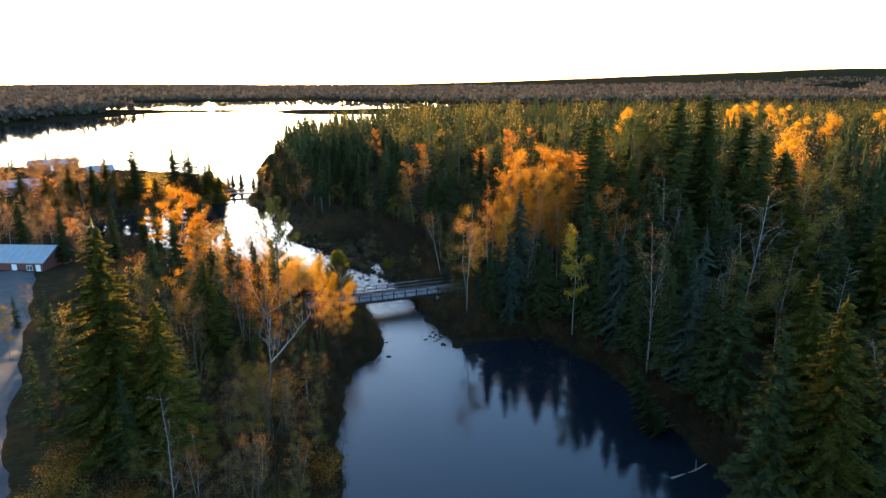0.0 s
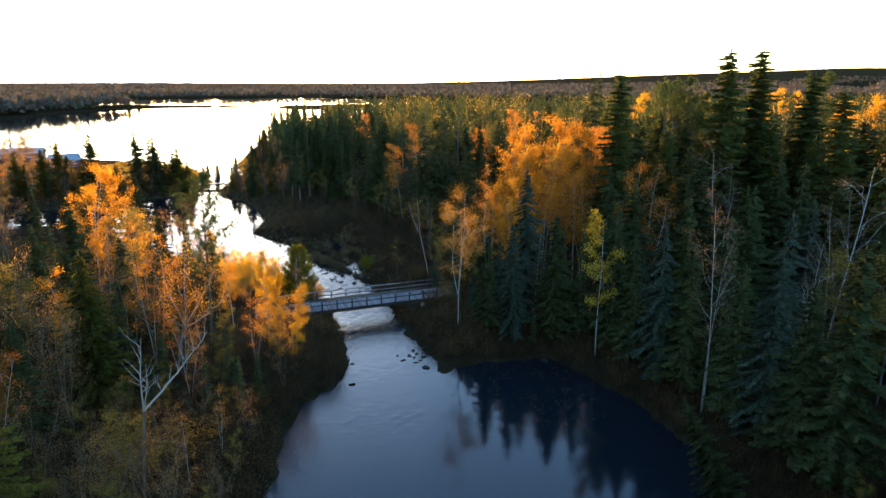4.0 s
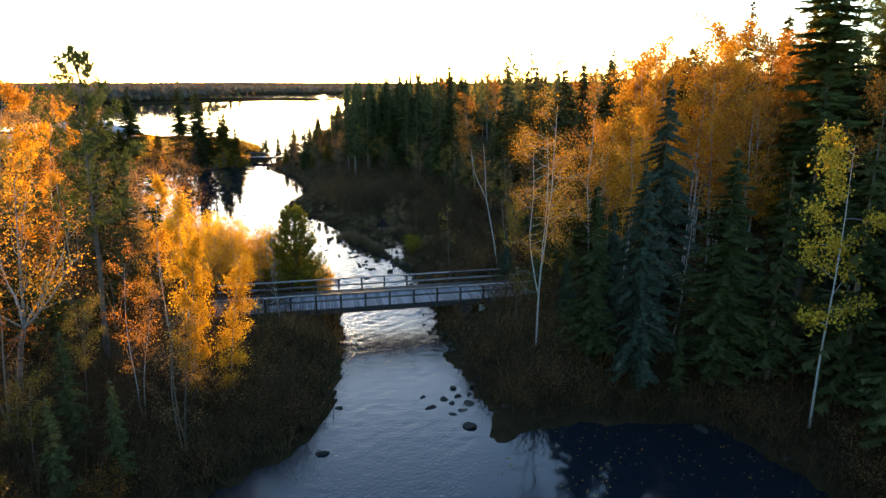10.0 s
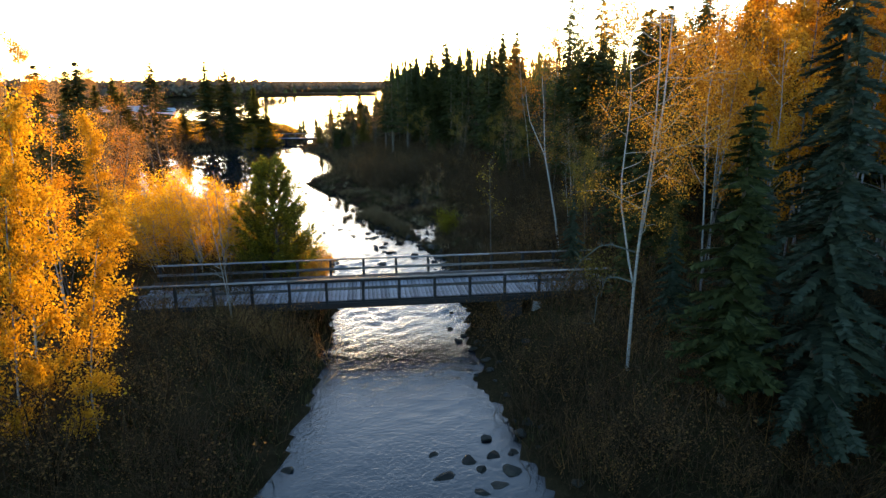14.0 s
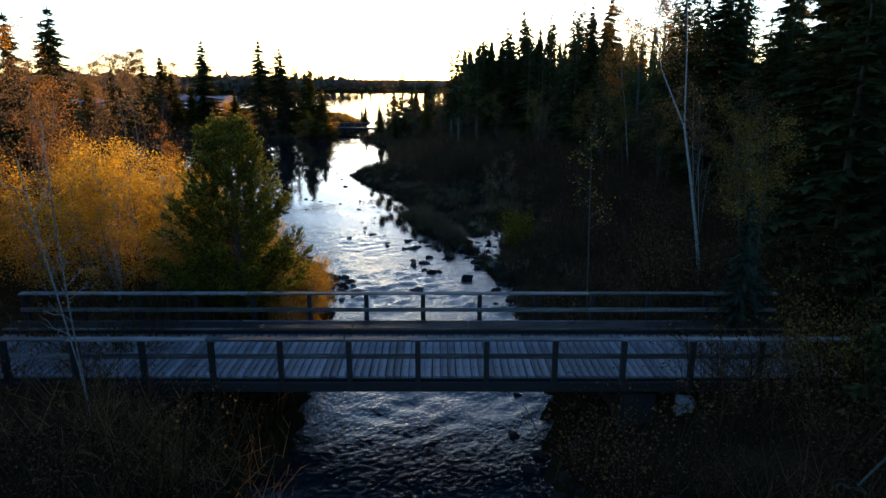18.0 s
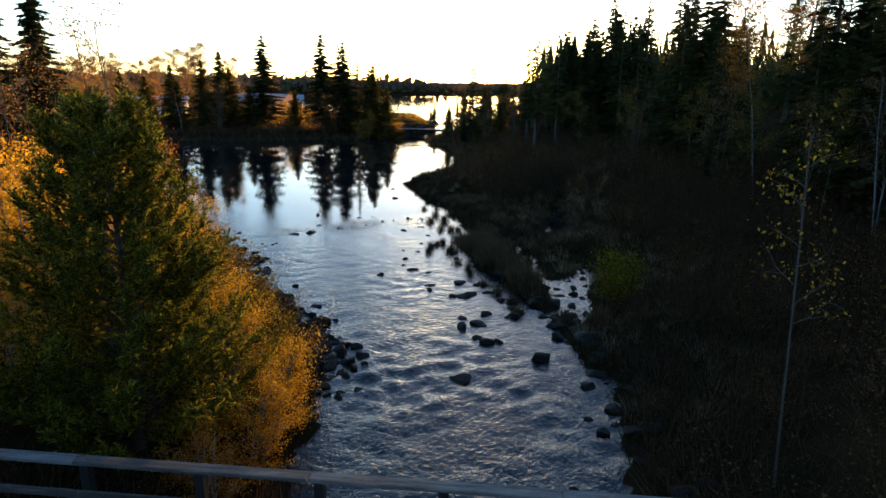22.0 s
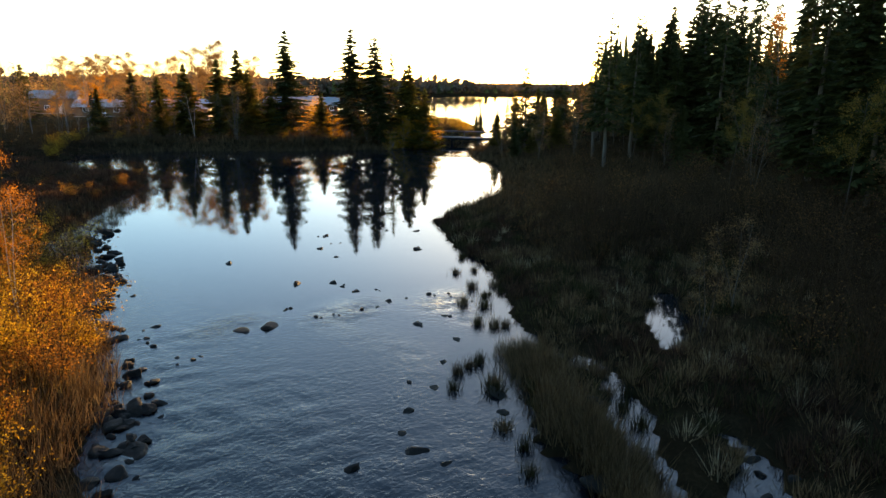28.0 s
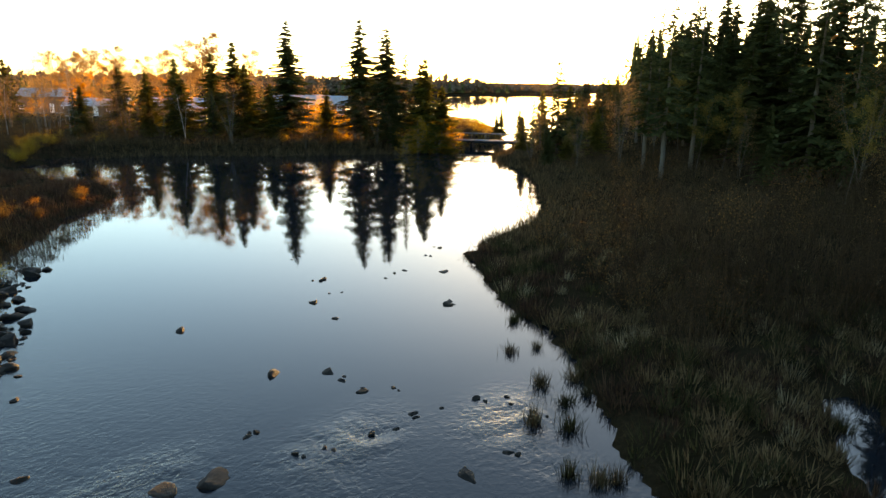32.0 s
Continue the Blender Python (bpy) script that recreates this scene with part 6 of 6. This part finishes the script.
# ---- shrubs on the banks ----
def shrubs(count, box, kinds, dmin, dmax, heights, side=0, gap=1.5):
    made = 0
    x0, x1, y0, y1 = box
    for _ in range(count * 12):
        x, y = rng.uniform(x0, x1), rng.uniform(y0, y1)
        d = -float(water_depth(x, y))
        right = x > np.interp(y, RIGHT_LINE_Y, RIGHT_LINE_X)
        if not dmin < d < dmax or (side > 0) != bool(right) or not clear_of_path(x, y, 1.0) or not room(x, y, gap):
            continue
        u, v = Matrix(BR).inverted() @ Vector((x, y, 0)), 0
        if -0.8 < u.y < WIDE + 0.8 and S0 < u.x < S1E + 3:
            continue
        plant(kinds[rng.integers(0, len(kinds))], x, y, rng.uniform(*heights), wide=rng.uniform(0.9, 1.4))
        made += 1
        if made >= count:
            break


shrubs(90, (-50, -14, 91, 121), [SH_GOLD, SH_OLIVE, SH_GOLD, SH_ORANGE, SH_GOLD, SH_RUSSET], 0.9, 9, (1.5, 2.9), -1, 1.3)
shrubs(34, (-30, -7, 45, 92), [SH_RUSSET], 0.6, 9, (1.6, 3.2), -1, 1.7)
shrubs(70, (-36, -9, 34, 66), [SH_RUSSET, SH_RUSSET, SH_ORANGE, SH_OLIVE], 0.8, 24, (2.0, 3.8), -1, 1.6)
shrubs(26, (-75, -40, 104, 140), [SH_RUSSET, SH_ORANGE, SH_RUSSET], 1.5, 14, (0.7, 1.4), -1, 2.0)
shrubs(70, (-60, 8, 94, 192), [SH_RUSSET], 3.0, 19, (1.3, 3.0), 1, 1.7)
shrubs(50, (-6, 26, 50, 100), [SH_RUSSET], 0.8, 9, (1.4, 3.2), 1, 1.35)
shrubs(40, (-132, -66, 140, 205), [SH_RUSSET, SH_GOLD, SH_RUSSET], 2, 12, (1.4, 2.6), -1, 2.4)
plant(ALDER, -16.9, 121.8, 3.2)
plant(ALDER, -16.2, 124.5, 3.6)
plant((shrub(2.4, 1.5, LIME, "yellow-green shrub on the shaded bank", leaves=5200, leaf=0.07, stems=14), 2.4), -11.0, 108.4, 2.4)
plant((leafy_tree(5, 1.5, SUN_TINTED_GOLD, BIRCH_BARK, "yellow leafy bush on the sunlit bank", leaves=6500, leaf=0.075, clear=0.1, stems=4, forks=9, tuft=0.34, tilt_by=0.3, cheap=False, thick=0.003), 5), -26.4, 99.2, 3.4)
plant(SH_GOLD, -28.5, 101.0, 2.6)
for u, v, h in ((S1E - 1.0, -1.1, 3.3), (S1E + 0.8, -0.6, 4.0), (S1E + 1.6, WIDE + 0.6, 3.6), (S1E - 2.8, -1.3, 2.6), (S1E - 0.3, -2.0, 3.0)):
    p = BR @ Vector((u, v, 0))
    plant(SH_OLIVE if h == 3.3 else SH_RUSSET, p.x, p.y, h, label="brown sapling thicket crowding the end of the bridge")

rng = np.random.default_rng(26)
# ---- sedges ----
def sedge(name, label, mat, pts, height, width, per=14, clump=0.2):
    p = np.repeat(np.asarray(pts, float), per, 0)
    k = len(p)
    base = p[:, :2] + rng.normal(0, clump, (k, 2))
    z = np.maximum(ground_z(base[:, 0], base[:, 1]), -0.15)[:, None]
    a = rng.uniform(0, 6.28, k)
    lean = rng.uniform(0.1, 0.95, k)[:, None] * np.stack([np.cos(a), np.sin(a)], 1)
    h = height * rng.uniform(0.5, 1.2, (k, 1))
    side = np.stack([-np.sin(a), np.cos(a)], 1) * width
    lo = np.hstack([base, z - 0.04])
    v = np.stack([lo - np.hstack([side, np.zeros((k, 1))]), lo + np.hstack([side, np.zeros((k, 1))]), lo + np.hstack([lean * h, h])], 1).reshape(-1, 3)
    me = Soup().put(v, np.arange(len(v)).reshape(-1, 3)).mesh(name, mat)
    return me


def bank_points(n, box, side, dmin, dmax):
    x, y = rng.uniform(box[0], box[1], n), rng.uniform(box[2], box[3], n)
    d = -water_depth(x, y)
    right = x > np.interp(y, RIGHT_LINE_Y, RIGHT_LINE_X)
    ok = (d > dmin) & (d < dmax) & (right if side > 0 else ~right)
    return np.stack([x, y], 1)[ok]


def meadow(name, label, mat, pts, height, width, per=12):
    tagged(new(name, sedge(name, label, mat, pts, height, width, per)), label, "grass", kind="stuff")


def patchy(pts, f, seed, keep):
    return pts[wobble(pts[:, 0], pts[:, 1], f, seed) + 0.5 * wobble(pts[:, 0], pts[:, 1], 3.1 * f, seed + 1) > keep]


def hummocks(name, label, mat, centres, radius, height, blades, width=0.012):
    """Domed clumps of sedge with bare dark gaps between them."""
    k = len(centres)
    size = rng.uniform(0.6, 1.3, k)
    i = np.repeat(np.arange(k), blades)
    a, q = rng.uniform(0, 6.28, len(i)), np.sqrt(rng.uniform(0, 1, len(i)))
    out = np.stack([np.cos(a), np.sin(a)], 1)
    base = centres[i] + out * (q * radius * size[i])[:, None]
    h = height * size[i] * (1.05 - 0.6 * q * q) * rng.uniform(0.65, 1.15, len(i))
    z = np.maximum(ground_z(base[:, 0], base[:, 1]), -0.1) - 0.04
    side = np.stack([-out[:, 1], out[:, 0], 0 * a], 1) * width
    lo = np.column_stack([base, z])
    tip = lo + np.column_stack([out * (h * (0.15 + 0.55 * q))[:, None] + rng.normal(0, 0.08, (len(i), 2)), h])
    v = np.stack([lo - side, lo + side, tip], 1).reshape(-1, 3)
    tagged(new(name, Soup().put(v, np.arange(len(v)).reshape(-1, 3)).mesh(name, mat)), label, "grass", kind="stuff")


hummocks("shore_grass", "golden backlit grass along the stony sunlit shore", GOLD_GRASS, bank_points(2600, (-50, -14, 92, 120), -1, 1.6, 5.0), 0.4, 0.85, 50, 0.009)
hummocks("shore_sedge", "dark brown sedge among the stones of the sunlit shore", RED_SEDGE, bank_points(1500, (-50, -12, 90, 120), -1, 0.1, 2.2), 0.4, 0.6, 50, 0.012)
near_marsh = (-40, -2, 100, 138)
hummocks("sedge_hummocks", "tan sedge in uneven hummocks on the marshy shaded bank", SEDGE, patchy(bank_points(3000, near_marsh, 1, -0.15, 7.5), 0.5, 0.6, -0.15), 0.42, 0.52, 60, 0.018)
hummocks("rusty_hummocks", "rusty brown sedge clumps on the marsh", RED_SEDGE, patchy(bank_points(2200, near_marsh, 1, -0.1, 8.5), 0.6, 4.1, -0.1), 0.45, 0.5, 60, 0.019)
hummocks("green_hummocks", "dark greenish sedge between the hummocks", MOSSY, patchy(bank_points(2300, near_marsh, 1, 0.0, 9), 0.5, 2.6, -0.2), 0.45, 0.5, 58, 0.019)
hummocks("pale_hummocks", "bleached dead grass tufts on the marsh", DRY_GRASS, bank_points(300, near_marsh, 1, 0.1, 10), 0.3, 0.6, 50)
k = rng.uniform(0, 1, 330)[:, None]
meadow("islet_sedge", "tall olive-brown sedge on the islet in the shallows", SEDGE, np.array([(-22.2, 117.2)]) * (1 - k) + np.array([(-15.2, 109.6)]) * k + rng.normal(0, 0.45, (330, 2)) * [1, 0.6], 0.75, 0.014, 30)
meadow("far_sedge", "brown sedge along the pool's forest shore", SEDGE, bank_points(8000, (-64, -20, 136, 200), 1, -0.3, 14), 0.7, 0.03, 10)
meadow("spit_sedge", "grey-brown sedge on the low spit by the pool", RED_SEDGE, patchy(bank_points(9000, (-82, -40, 106, 140), -1, -0.2, 13), 0.6, 1.6, -0.3), 0.42, 0.02, 14)
meadow("left_bank_grass", "golden dry grass among the shrubs of the sunlit bank", SEDGE, np.vstack([bank_points(4200, (-60, -10, 88, 130), -1, 0.3, 9), bank_points(3600, (-44, -24, 99, 114), -1, 0.2, 13)]), 0.75, 0.016, 16)
meadow("spit_grass", "pale golden grass on the spit between pool and lake", GOLD_GRASS, bank_points(5000, (-112, -62, 192, 262), -1, 0.2, 26), 0.6, 0.04, 9)
meadow("pool_shore_reeds", "brown reeds round the pool", SEDGE, bank_points(9000, (-105, -52, 150, 200), -1, -0.6, 9), 0.9, 0.035, 9)
meadow("inlet_sedge", "short dark sedge round the inlet behind the spit", RED_SEDGE, bank_points(5000, (-112, -52, 122, 151), -1, -0.1, 9), 0.4, 0.025, 10)
meadow("dark_bank_grass", "dark wet grass on the lower banks", MOSSY, np.vstack([bank_points(3200, (-2, 30, 45, 100), 1, 0.0, 6), bank_points(2600, (-22, -5, 40, 90), -1, 0.0, 6)]), 0.6, 0.02)

# tussocks standing in the shallows
tuft_meshes = []
for k in range(3):
    a = rng.uniform(0, 6.28, 150)
    lean = rng.uniform(0.1, 0.75, 150)
    b = rng.normal(0, 0.13, (150, 2))
    h = rng.uniform(0.35, 0.8, 150)
    w = 0.016
    v = np.stack([np.stack([b[:, 0] - w * np.sin(a), b[:, 1] + w * np.cos(a), np.full(150, -0.2)], 1), np.stack([b[:, 0] + w * np.sin(a), b[:, 1] - w * np.cos(a), np.full(150, -0.2)], 1),
                  np.stack([b[:, 0] + lean * h * np.cos(a), b[:, 1] + lean * h * np.sin(a), h], 1)], 1).reshape(-1, 3)
    tuft_meshes.append(Soup().put(v, np.arange(450).reshape(-1, 3)).mesh("tussock", (SEDGE, MOSSY, SEDGE)[k]))
for x, y in ((-27.1, 122.9), (-26.0, 122.2), (-26.4, 123.8), (-24.6, 118.9), (-23.9, 119.0), (-23.6, 119.3), (-26.3, 120.7), (-25.4, 120.9), (-22.9, 115.2), (-22.8, 115.7), (-21.6, 114.5), (-21.3, 114.0), (-22.5, 113.5), (-23.0, 114.6), (-18.4, 115.7), (-17.7, 115.0), (-17.8, 116.0),
             (-25.7, 123.0), (-28.4, 125.4), (-19.2, 111.6), (-18.6, 110.6), (-16.4, 108.6), (-14.6, 106.6), (-20.1, 112.2), (-30.2, 127.3), (-15.3, 107.6), (-17.4, 109.4), (-29.0, 124.6), (-18.9, 116.9), (-16.5, 112.6), (-16.0, 112.0), (-17.0, 114.3), (-20.4, 117.9), (-21.5, 118.2), (-19.0, 121.5), (-18.2, 120.2), (-19.4, 124.8)):
    ob = tagged(new("tussock", tuft_meshes[rng.integers(0, 3)]), "small sedge tussock standing in shallow water", "grass tuft", "tussocks in the shallows")
    ob.matrix_basis = placed(x, y, 0.0, rng.uniform(0, 6.28), rng.uniform(0.6, 1.1), sz=rng.uniform(0.45, 0.7))


rng = np.random.default_rng(27)
# ---- undergrowth ----
def thicket(name, label, pts, height, spread, stems=9, twigs=26, leaf=0.07, mat=None):
    """Tangled leafless brush: thin stems with side twigs and a few dead leaves."""
    c = np.asarray(pts, float)
    k = len(c)
    gz = ground_z(c[:, 0], c[:, 1])
    hs = height * rng.uniform(0.5, 1.25, k)

    def blades(base, tip, w):
        d = np.cross(tip - base, rng.normal(size=base.shape))
        d *= w / (np.linalg.norm(d, axis=1, keepdims=True) + 1e-9)
        return np.stack([base - d, base + d, tip], 1).reshape(-1, 3)

    i = np.repeat(np.arange(k), stems)
    root = np.stack([c[i, 0], c[i, 1], gz[i] - 0.1], 1) + rng.normal(0, 0.2, (len(i), 3)) * [1, 1, 0]
    top = root + np.concatenate([rng.normal(0, spread * 0.6, (len(i), 2)), (hs[i] * rng.uniform(0.6, 1.1, len(i)))[:, None]], 1)
    j = np.repeat(np.arange(len(i)), max(1, twigs // stems))
    t = rng.uniform(0.3, 1.0, (len(j), 1))
    m = root[j] + (top[j] - root[j]) * t
    out = rng.normal(0, 0.42, (len(j), 3)) * hs[i[j]][:, None] * 0.45 + [0, 0, 0.18]
    v = np.concatenate([blades(root, top, 0.016), blades(m, m + out, 0.008)])
    s = Soup().put(v, np.arange(len(v)).reshape(-1, 3))
    if leaf:
        q = rng.integers(0, len(j), len(j))
        s.leaves((m + out * rng.uniform(0.3, 1, (len(j), 1)))[q], leaf, cheap=True)
    tagged(new(name, s.mesh(name, mat or TWIGS)), label, "undergrowth", kind="stuff")


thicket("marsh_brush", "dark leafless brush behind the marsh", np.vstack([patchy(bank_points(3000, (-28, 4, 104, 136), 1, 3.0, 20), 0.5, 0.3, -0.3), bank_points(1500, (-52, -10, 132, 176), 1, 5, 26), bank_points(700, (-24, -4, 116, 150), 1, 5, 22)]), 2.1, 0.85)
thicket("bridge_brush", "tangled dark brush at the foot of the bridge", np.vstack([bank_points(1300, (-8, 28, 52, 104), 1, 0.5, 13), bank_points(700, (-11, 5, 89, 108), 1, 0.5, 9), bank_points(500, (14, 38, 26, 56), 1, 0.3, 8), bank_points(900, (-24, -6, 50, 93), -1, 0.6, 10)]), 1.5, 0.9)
thicket("near_bank_brush", "dark russet brush over the wooded bank", bank_points(1700, (-30, -7, 30, 74), -1, 0.3, 18), 2.4, 1.0, stems=8, twigs=32, leaf=0.06)
thicket("pool_brush", "brown brush and saplings in front of the cabins", bank_points(2300, (-150, -60, 136, 200), -1, 2.5, 16), 3.0, 1.1, leaf=0.1)

thicket("forest_brush", "dark brush and fallen leaves under the trees of the shaded bank", np.vstack([bank_points(2600, (0, 48, 36, 112), 1, 1.0, 30), bank_points(900, (-46, -12, 40, 92), -1, 1.5, 26)]), 1.5, 1.0, stems=8, twigs=24, leaf=0.05, mat=RUSSET)
thicket("waterside_brush", "low brown brush hanging over the still water", bank_points(4200, (-2, 30, 40, 84), 1, -0.15, 6.0), 1.4, 0.8, leaf=0.06)

# yellow leaves afloat in the still corner of the pool
n = 420
lx, ly = rng.uniform(1.5, 16, n), rng.uniform(60, 76.5, n)
afloat = water_depth(lx, ly) > 0.3
spot = np.stack([lx, ly, np.full(n, 0.022)], 1)[afloat]
turn = rng.uniform(0, 6.28, len(spot))
along = np.stack([np.cos(turn), np.sin(turn), 0 * turn], 1) * 0.05
across = np.stack([-np.sin(turn), np.cos(turn), 0 * turn], 1) * 0.032
v = np.stack([spot - along, spot + across, spot + along, spot - across], 1).reshape(-1, 3)
tagged(new("floating_leaves", Soup().put(v, np.arange(len(v)).reshape(-1, 4)).mesh("floating_leaves", YELLOW)), "fallen yellow leaves floating on the still water", "leaves", kind="stuff")
thicket("dry_brush", "pale dry arching twigs under the bridge", rng.normal(0, 1, (70, 2)) * [1.3, 0.8] + [-13.6, 82.9], 1.3, 1.0, leaf=0, mat=BROWN_HAZE)
